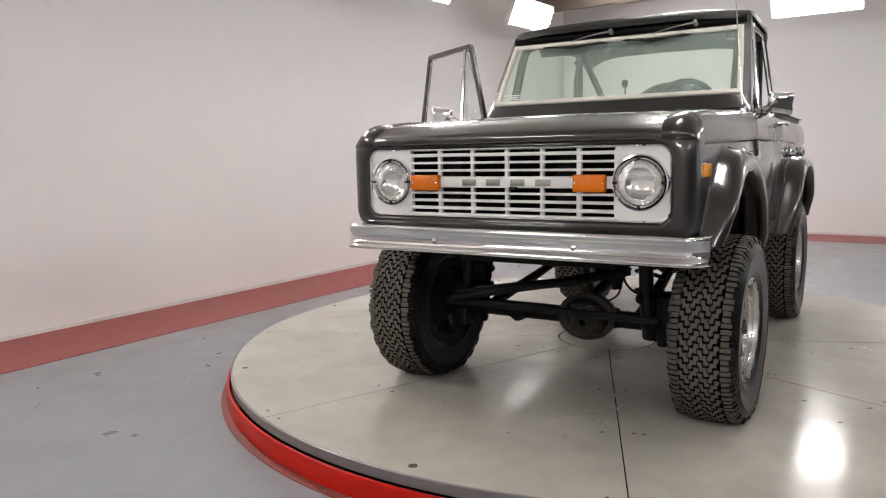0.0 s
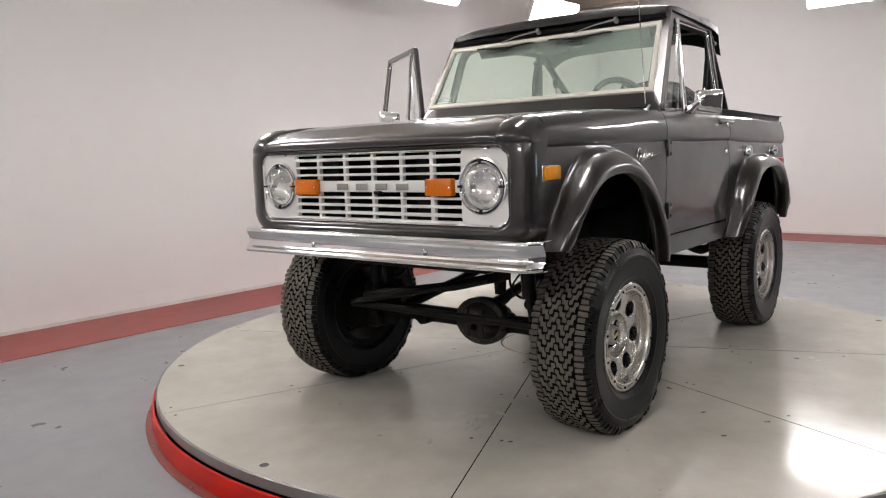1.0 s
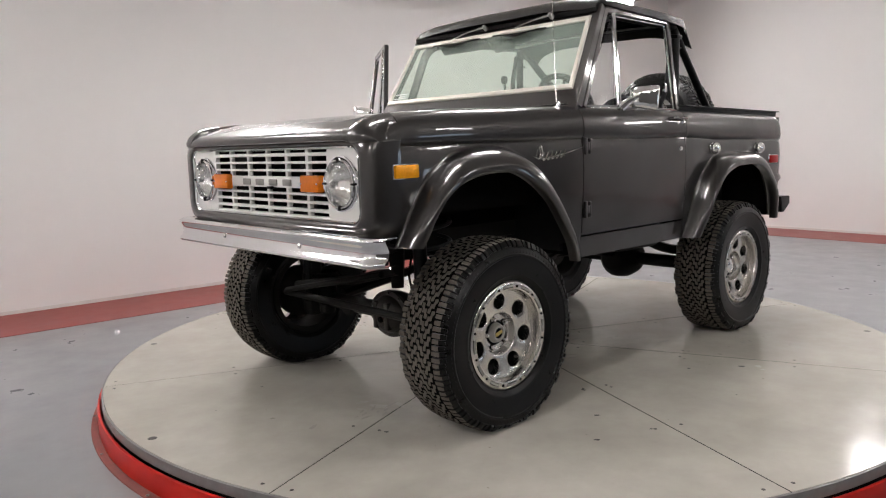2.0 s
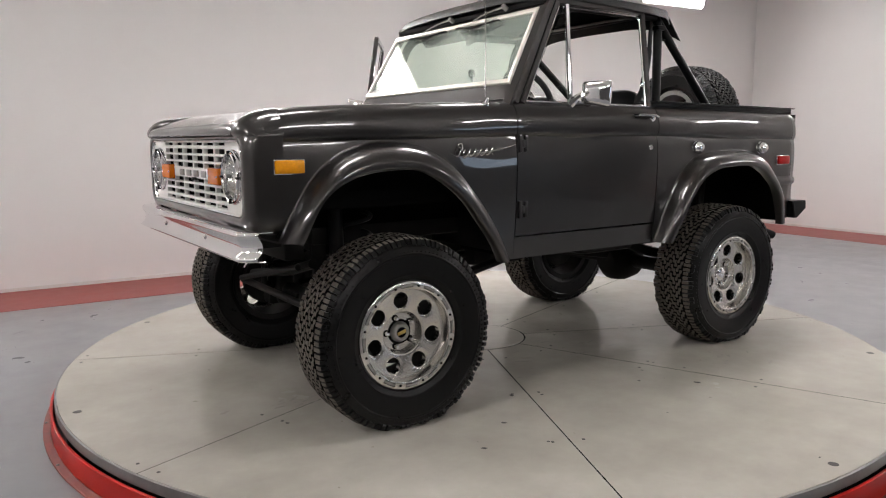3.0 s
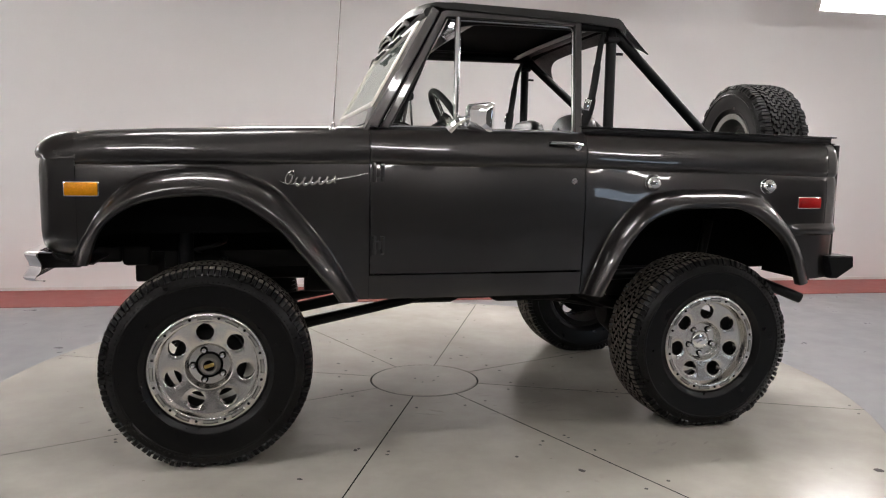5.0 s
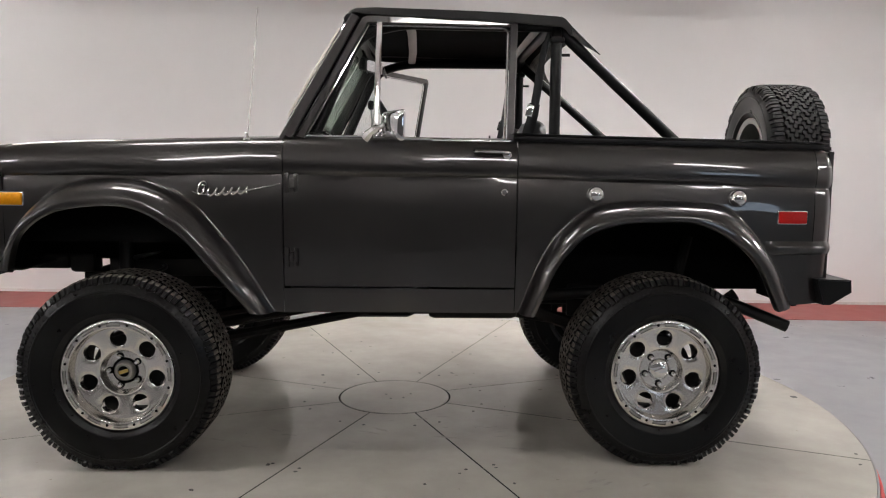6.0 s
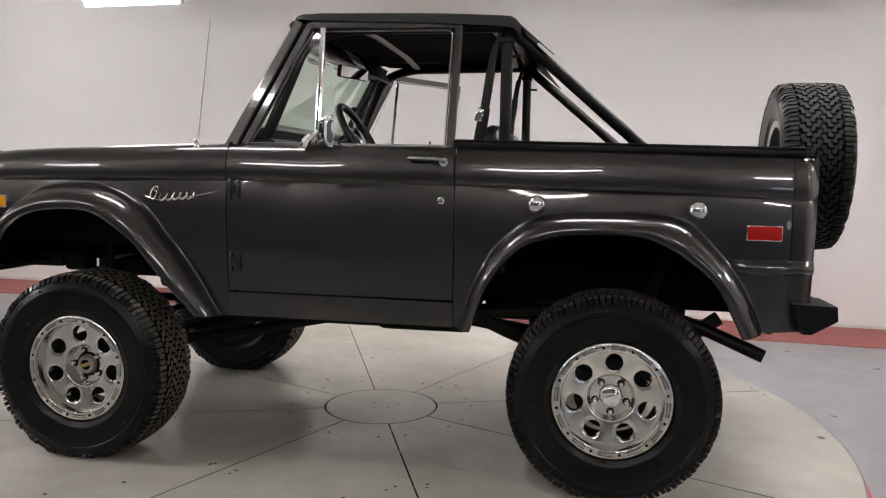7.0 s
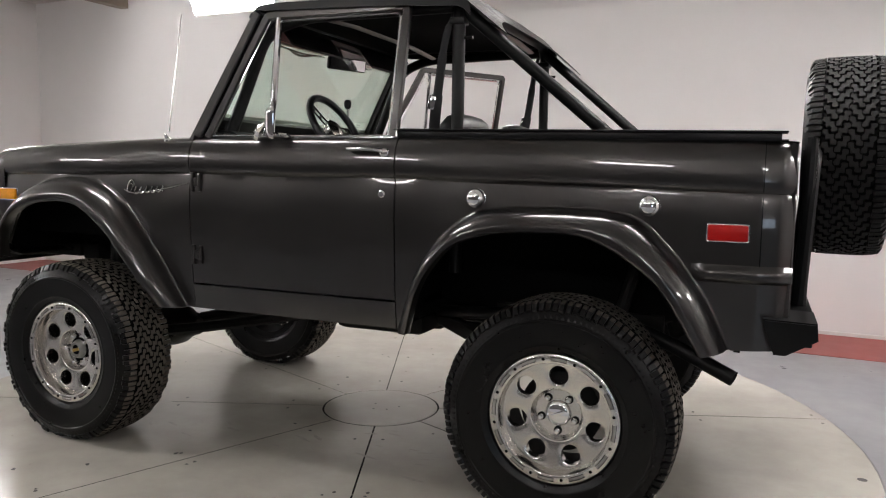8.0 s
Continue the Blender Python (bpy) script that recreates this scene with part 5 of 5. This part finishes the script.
def wheel_disc():
    """The dished face of a wheel with seven round holes."""
    bm = bmesh.new()
    n, holes, rc, rh = 84, 7, 0.149, 0.0355

    def height(r):
        return lerp(r, ((0.098, 0.064), (0.12, 0.069), (0.15, 0.073), (0.18, 0.076), (0.197, 0.078)))

    rim_out = [bm.verts.new((0.197 * math.cos(a), 0.197 * math.sin(a), height(0.196))) for a in (2 * math.pi * k / n for k in range(n))]
    hub = [bm.verts.new((0.099 * math.cos(a), 0.099 * math.sin(a), height(0.099))) for a in (2 * math.pi * k / n for k in range(n))]
    per = n // holes
    for h in range(holes):
        ac = 2 * math.pi * (h + 0.5) / holes
        c = Vector((rc * math.cos(ac), rc * math.sin(ac), 0))
        loop = [rim_out[(h * per + k) % n] for k in range(per + 1)]
        side1 = []
        for r in (0.184, 0.170, 0.156, 0.142, 0.128, 0.114):
            a = 2 * math.pi * (h + 1) / holes
            side1.append((r, a))
        outline = [v.co.copy() for v in loop]
        outline += [Vector((r * math.cos(a), r * math.sin(a), height(r))) for r, a in side1]
        outline += [hub[(h * per + k) % n].co.copy() for k in range(per, -1, -1)]
        outline += [Vector((r * math.cos(a - 2 * math.pi / holes), r * math.sin(a - 2 * math.pi / holes), height(r))) for r, a in reversed(side1)]
        outer_v = [bm.verts.new(q) for q in outline]
        m = len(outer_v)
        prev = outer_v
        for f in (0.35, 0.7, 1.0):
            cur = []
            for v in outer_v:
                d = Vector((v.co.x - c.x, v.co.y - c.y, 0))
                e = c + d.normalized() * rh
                p = Vector((v.co.x, v.co.y, 0)).lerp(e, f)
                cur.append(bm.verts.new((p.x, p.y, height(math.hypot(p.x, p.y)) - (0.004 if f == 1.0 else 0))))
            for k in range(m):
                bm.faces.new((prev[k], prev[(k + 1) % m], cur[(k + 1) % m], cur[k]))
            prev = cur
        wall = [bm.verts.new((v.co.x, v.co.y, v.co.z - 0.03)) for v in prev]
        for k in range(m):
            bm.faces.new((prev[k], prev[(k + 1) % m], wall[(k + 1) % m], wall[k]))
    bmesh.ops.remove_doubles(bm, verts=bm.verts, dist=0.0006)
    return bm


def wheel(name, front, loaded, spin):
    """A wheel with tyre; its face looks along z before it is turned."""
    S = Matrix.Rotation(spin, 4, "Z")
    w = part(name, lathe([(0.1965, 0.0775), (0.1985, 0.082), (0.2000, 0.098), (0.2015, 0.112), (0.2045, 0.1195), (0.207, 0.121), (0.232, 0.121), (0.238, 0.117), (0.238, 0.108), (0.226, 0.10), (0.214, 0.05), (0.200, 0.05)], 84, None, True), ALLOY, truck, "polished aluminium wheel with an off-road tyre")
    tyre = part("tyre", tyre_mesh(loaded), [RUBBER, GROOVE_SHADE], w, "black off-road tyre with chunky tread", angle=30)
    tread = part("tread_pattern", tread_mesh(loaded), [TREAD if loaded else DARK_TREAD, RUBBER, GROOVE_SHADE], w, angle=30)
    tagged(tread, "dusty interlocking rubber tread blocks" if loaded else "black interlocking rubber tread blocks", kind="stuff")
    face = wheel_disc()
    bmesh.ops.transform(face, matrix=S, verts=face.verts)
    part("wheel_face", face, ALLOY, w, "dished aluminium face with seven round holes", angle=40)
    part("hub_recess", lathe([(0.0995, 0.0645), (0.096, 0.062), (0.090, 0.040), (0.083, 0.030), (0.03, 0.029)], 60), ALLOY, w, "round recess for the lug nuts")
    # road wheels get a black barrel imitating the shade inside; the spare stays aluminium
    part("wheel_barrel", lathe([(0.200, 0.070), (0.214, 0.045), (0.216, -0.12), (0.238, -0.125), (0.238, -0.13), (0.205, -0.125), (0.196, 0.045)], 60, None, True), CHASSIS if loaded else ALLOY_DULL, w, "inside of the wheel rim, its shade painted black" if loaded else "dull aluminium inside of the rim")
    part("brake_drum", lathe([(0.0, 0.012), (0.135, 0.012), (0.15, 0.002), (0.15, -0.05), (0.13, -0.06), (0.0, -0.06)], 40), CHASSIS, w, "black brake drum")
    for k in range(12):
        a = 2 * math.pi * k / 12 + spin
        part("rim_bolt", lathe([(0, 0.1245), (0.005, 0.124), (0.0068, 0.1195)], 8, Matrix.Translation((0.2195 * math.cos(a), 0.2195 * math.sin(a), 0))), SHUT, w)
        b = a + math.pi / 12
        pts = [(0.2195 * math.cos(b + d), 0.2195 * math.sin(b + d), 0.1208) for d in np.linspace(-0.135, 0.135, 6)]
        part("rim_slot", tube(pts, 0.0078, 8, 0.16, (0, 0, 1)), SHUT, w, "sunk slot in the rim")
        part("slot_floor", tube([(x, y, z + 0.0012) for x, y, z in pts], 0.0052, 8, 0.2, (0, 0, 1)), ALLOY_DULL, w)
    for k in range(5):
        a = 2 * math.pi * k / 5 + (math.pi if front else -math.pi / 2)
        part("lug_nut", lathe([(0, 0.055), (0.0065, 0.054), (0.0095, 0.050), (0.0105, 0.029)], 8, Matrix.Translation((0.066 * math.cos(a), 0.066 * math.sin(a), 0))), CHROME, w, "chrome lug nut")
        part("lug_seat", lathe([(0.0105, 0.0312), (0.0155, 0.0312), (0.0155, 0.029)], 12, Matrix.Translation((0.066 * math.cos(a), 0.066 * math.sin(a), 0))), SHUT, w)
    if front:
        part("locking_hub", lathe([(0, 0.052), (0.024, 0.052), (0.027, 0.058), (0.034, 0.058), (0.040, 0.050), (0.044, 0.040), (0.046, 0.028)], 32), ALLOY_DULL, w, "aluminium locking hub with a brass dial")
        part("hub_shadow_ring", lathe([(0.046, 0.0318), (0.056, 0.0318), (0.056, 0.029)], 32), SHUT, w)
        part("hub_dial", box((-0.021, -0.0075, 0.050), (0.021, 0.0075, 0.0565), 0.002, S), GOLD, w)
        part("hub_dial_cup", lathe([(0, 0.0525), (0.023, 0.0525), (0.0235, 0.052)], 24), SHUT, w)
    else:
        part("hub_cap", lathe([(0, 0.050), (0.016, 0.0495), (0.030, 0.0475), (0.041, 0.043), (0.047, 0.036), (0.049, 0.028)], 36), CHROME, w, "domed chrome centre cap")
        part("cap_emblem", box((-0.026, -0.007, 0.046), (0.026, 0.007, 0.0525), 0.002, S @ Matrix.Rotation(0.3, 4, "Z")), CHROME, w)
    return w


LEFT = Matrix.Rotation(radians(90), 4, "X")
RIGHT = Matrix.Rotation(math.pi, 4, "Z") @ LEFT
WY, WY_R = 0.790, 0.737
front_wheel = wheel("front_wheel", True, True, 0.30)
STEER = -1.0
front_wheel.matrix_basis = pose(AXLE_F, -WY, HUB_Z, 0, 0, STEER) @ LEFT
rear_wheel = wheel("rear_wheel", False, True, 0.18)
rear_wheel.matrix_basis = pose(AXLE_R, -WY_R, HUB_Z) @ LEFT
copy_thing(front_wheel, pose(AXLE_F, WY, HUB_Z, 0, 0, STEER) @ RIGHT)
copy_thing(rear_wheel, pose(AXLE_R, WY_R, HUB_Z) @ RIGHT)
SPARE = (3.312, 0.310, 1.370)
spare = wheel("spare_wheel", False, False, 0.0)
spare.matrix_basis = pose(*SPARE, 0, 0, -4) @ Matrix.Rotation(radians(90), 4, "Y") @ Matrix.Diagonal((0.99, 0.99, 1.12, 1))
tagged(spare, "spare aluminium wheel with an off-road tyre on the tail carrier")


# ---------------------------------------------------------------- running gear
for s in (-1, 1):
    part("frame_rail", box((-0.22, s * 0.38 - 0.035, 0.765), (3.05, s * 0.38 + 0.035, 0.86), 0.006), CHASSIS, truck, "black chassis rail")
    sp = []
    for k in range(120):
        a = k / 120 * 6.5 * 2 * math.pi
        sp.append((-0.01 + 0.066 * math.cos(a), s * 0.46 + 0.066 * math.sin(a), 0.53 + 0.60 * k / 120))
    part("coil_spring", tube(sp, 0.0105, 7), BLACK, truck, "black front coil spring")
    part("spring_seat", lathe([(0, 0.0), (0.040, 0.0), (0.046, 0.012), (0.046, 0.05), (0.056, 0.06), (0.056, 0.15), (0.050, 0.165), (0.074, 0.180), (0.080, 0.195), (0.076, 0.212), (0.060, 0.216), (0.064, 0.235), (0.0, 0.235)], 22, Matrix.Translation((-0.01, s * 0.47, 0.318))), CHASSIS, truck, "black coil spring seat")
    part("shock_absorber", tube([(-0.12, s * 0.50, 0.42), (-0.12, s * 0.475, 0.56), (-0.12, s * 0.475, 0.561), (-0.12, s * 0.455, 0.95)], [0.018, 0.018, 0.034, 0.034], 12), BLACK, truck, "black shock absorber")
    part("shock_eye", tube([(-0.15, s * 0.50, 0.42), (-0.09, s * 0.50, 0.42)], 0.024, 12), CHASSIS, truck)
    part("shock_tower", tube([(-0.16, s * 0.345, 0.58), (-0.16, s * 0.345, 0.86)], [0.030, 0.046], 8, 0.6), CHASSIS, truck, "black shock tower bracket", angle=30)
    bm = bmesh.new()
    ring = [(s * y, z) for y, z in ((0.335, 0.415), (0.185, 0.415), (0.205, 0.350), (0.235, 0.345))]
    a_side, b_side = [[bm.verts.new((x, y, z)) for y, z in ring] for x in (-0.055, 0.045)]
    for i in range(4):
        bm.faces.new((a_side[i], a_side[(i + 1) % 4], b_side[(i + 1) % 4], b_side[i]))
    bm.faces.new(a_side)
    bm.faces.new(b_side[::-1])
    part("axle_bracket", bm, CHASSIS, truck, "black axle bracket")
    part("brake_hose", tube(smooth_path([(-0.06, s * 0.34, 0.74), (-0.10, s * 0.36, 0.62), (-0.11, s * 0.42, 0.56), (-0.09, s * 0.50, 0.56), (-0.06, s * 0.56, 0.50)], 6), 0.006, 6), CHASSIS, truck, "thin black brake hose")
    part("radius_arm", tube([(0.05, s * 0.40, 0.42), (0.40, s * 0.38, 0.475), (0.95, s * 0.34, 0.575), (1.2, s * 0.32, 0.64)], [0.036, 0.034, 0.028, 0.02], 8, 0.8), CHASSIS, truck, "black radius arm")
    part("steering_knuckle", box((-0.09, s * 0.56 - 0.05, 0.30), (0.07, s * 0.56 + 0.05, 0.55), 0.02), CHASSIS, truck)
    part("leaf_spring", tube(smooth_path([(1.72, s * 0.46, 0.66), (2.0, s * 0.46, 0.55), (2.337, s * 0.46, 0.50), (2.66, s * 0.46, 0.61), (2.80, s * 0.46, 0.70)], 5), 0.032, 8, 0.6, (0, 1, 0)), CHASSIS, truck, "black rear leaf spring")
    part("rear_shock", tube([(2.42, s * 0.50, 0.44), (2.56, s * 0.44, 0.98)], 0.026, 10), CHASSIS, truck)
    part("rear_frame_side", box((1.98, s * 0.43 - 0.012, 0.585), (2.66, s * 0.43 + 0.012, 0.74), 0.006), CHASSIS, truck, "black frame side over the rear axle")
part("front_axle", tube([(0, -0.58, 0.398), (0, 0.58, 0.398)], 0.043, 14), CHASSIS, truck, "black front axle tube")
diff_at = Matrix.Translation((-0.02, -0.155, 0.408)) @ Matrix.Rotation(-math.pi / 2, 4, "Y") @ Matrix.Diagonal((0.86, 1.08, 1, 1))
diff = part("front_differential", lathe([(0, -0.17), (0.05, -0.165), (0.075, -0.10), (0.120, -0.05), (0.138, 0.0), (0.138, 0.035), (0, 0.035)], 26, diff_at), IRON, truck, "bare iron front differential")
part("differential_cover", lathe([(0.136, 0.036), (0.136, 0.046), (0.112, 0.050), (0.100, 0.075), (0.070, 0.098), (0.03, 0.106), (0, 0.107)], 26, diff_at), IRON, diff, "domed iron differential cover")
for k in range(10):
    a = 2 * math.pi * k / 10
    part("cover_bolt", lathe([(0, 0.008), (0.008, 0.008), (0.009, 0)], 6, diff_at @ Matrix.Translation((0.124 * math.cos(a), 0.124 * math.sin(a), 0.046))), IRON, diff)
for k in (-1, 1):
    part("cover_rib", box((-0.080, k * 0.040 - 0.014, 0.06), (0.080, k * 0.040 + 0.014, 0.106), 0.006, diff_at), IRON, diff)
part("drain_plug", lathe([(0, 0.118), (0.012, 0.117), (0.017, 0.112), (0.022, 0.095)], 6, diff_at @ Matrix.Translation((-0.02, -0.005, 0))), SHUT, diff)
part("breather_hose", tube(smooth_path([(-0.02, -0.26, 0.49), (-0.03, -0.31, 0.53), (-0.03, -0.33, 0.60), (-0.02, -0.37, 0.66)], 5), 0.005, 6), CHASSIS, diff)
for y0, y1 in ((-0.30, -0.20), (-0.11, -0.01)):
    part("axle_collar", tube([(0, y0, 0.402), (0, y1, 0.402)], [0.05, 0.07] if y0 < -0.2 else [0.07, 0.05], 14), CHASSIS, diff)
part("transmission", tube([(0.45, -0.02, 0.74), (0.95, -0.02, 0.68)], [0.17, 0.12], 14), CHASSIS, truck, "black gearbox")
part("steering_box", box((-0.40, -0.44, 0.78), (-0.28, -0.33, 0.88), 0.02), CHASSIS, truck, "black steering box")
part("tie_rod", tube([(-0.22, -0.56, 0.46), (-0.22, 0.56, 0.46)], 0.019, 10), CHASSIS, truck, "black tie rod")
part("track_bar", tube([(-0.18, 0.50, 0.50), (-0.20, -0.10, 0.60), (-0.22, -0.42, 0.68)], 0.024, 10), CHASSIS, truck, "black track bar")
part("drag_link", tube([(-0.25, 0.50, 0.48), (-0.27, -0.36, 0.66)], 0.016, 8), CHASSIS, truck)
part("front_crossmember", box((-0.35, -0.40, 0.70), (-0.25, 0.40, 0.78), 0.01), CHASSIS, truck)
part("oil_pan", box((-0.05, -0.16, 0.66), (0.55, 0.16, 0.92), 0.04), CHASSIS, truck)
part("transfer_case", box((0.85, -0.22, 0.52), (1.25, 0.20, 0.80), 0.05), CHASSIS, truck)
part("rear_axle", tube([(AXLE_R, -0.58, 0.398), (AXLE_R, 0.58, 0.398)], 0.045, 14), CHASSIS, truck, "black rear axle tube")
part("rear_differential", lathe([(0, -0.16), (0.08, -0.15), (0.135, -0.09), (0.15, 0), (0.135, 0.09), (0.07, 0.14), (0, 0.145)], 20, Matrix.Translation((AXLE_R, 0.05, 0.398)) @ Matrix.Rotation(math.pi / 2, 4, "Y")), CHASSIS, truck)
part("driveshaft", tube([(1.25, 0.05, 0.60), (AXLE_R - 0.14, 0.05, 0.45)], 0.035, 10), CHASSIS, truck)
part("front_driveshaft", tube([(0.12, -0.10, 0.45), (0.9, -0.12, 0.60)], 0.028, 10), CHASSIS, truck)
part("fuel_tank", box((1.30, -0.62, 0.60), (1.72, -0.20, 0.80), 0.03), CHASSIS, truck)
part("skid_plate", box((1.2, -0.25, 0.55), (1.65, 0.25, 0.62), 0.02), CHASSIS, truck)
part("rear_tank", box((1.76, -0.36, 0.62), (2.06, 0.36, 0.84), 0.04), CHASSIS, truck, "black fuel tank ahead of the rear axle")
bm = bmesh.new()
add_tube(bm, round_corners([(1.1, -0.30, 0.62), (1.9, -0.50, 0.70), (2.45, -0.56, 0.74), (2.66, -0.66, 0.705), (2.925, -0.735, 0.600)], 0.12, 5), 0.027, 14, caps=False)
part("exhaust_pipe", bm, BLACK, truck, "black side exhaust tip")

# rear bumper and spare carrier
bm = bmesh.new()
add_box(bm, (3.045, -0.60, 0.700), (3.165, 0.60, 0.815), 0.006)
rb = part("rear_bumper", bm, BLACK, truck, "black steel rear bumper")
for s in (-1, 1):
    bm = bmesh.new()
    outline = ((3.004, 0.827), (3.162, 0.823), (3.167, 0.768), (3.075, 0.712), (3.040, 0.712))
    rings = [[bm.verts.new((x - 0.02 * k * (0.8 - z), s * y, z)) for x, z in outline] for k, y in ((0, 0.815), (0, 0.80), (1, 0.58))]
    for p, q in zip(rings, rings[1:]):
        for k in range(5):
            bm.faces.new((p[k], p[(k + 1) % 5], q[(k + 1) % 5], q[k]))
    bm.faces.new(rings[0])
    bm.faces.new(rings[-1][::-1])
    bmesh.ops.bevel(bm, geom=[e for e in bm.edges if abs(e.verts[0].co.y) > 0.81 and abs(e.verts[1].co.y) > 0.81], offset=0.005, segments=2, affect="EDGES")
    part("bumper_end", bm, BLACK, rb)
car = part("spare_carrier", tube(round_corners([(3.12, -0.40, 0.80), (3.14, -0.40, 1.25), (3.15, -0.32, 1.370), (3.17, 0.310, 1.370)], 0.08, 5), 0.026, 10), BLACK, truck, "black swing-away spare wheel carrier")
part("carrier_post", tube([(3.125, -0.40, 0.78), (3.135, -0.40, 1.42)], 0.024, 10), BLACK, car)
part("carrier_arm", tube([(3.14, 0.50, 0.82), (3.17, 0.33, 1.370)], 0.024, 10), BLACK, car)
part("carrier_plate", lathe([(0, 0.06), (0.10, 0.06), (0.10, 0.0), (0, 0)], 24, Matrix.Translation((3.17, 0.310, 1.370)) @ Matrix.Rotation(math.pi / 2, 4, "Y")), BLACK, car)
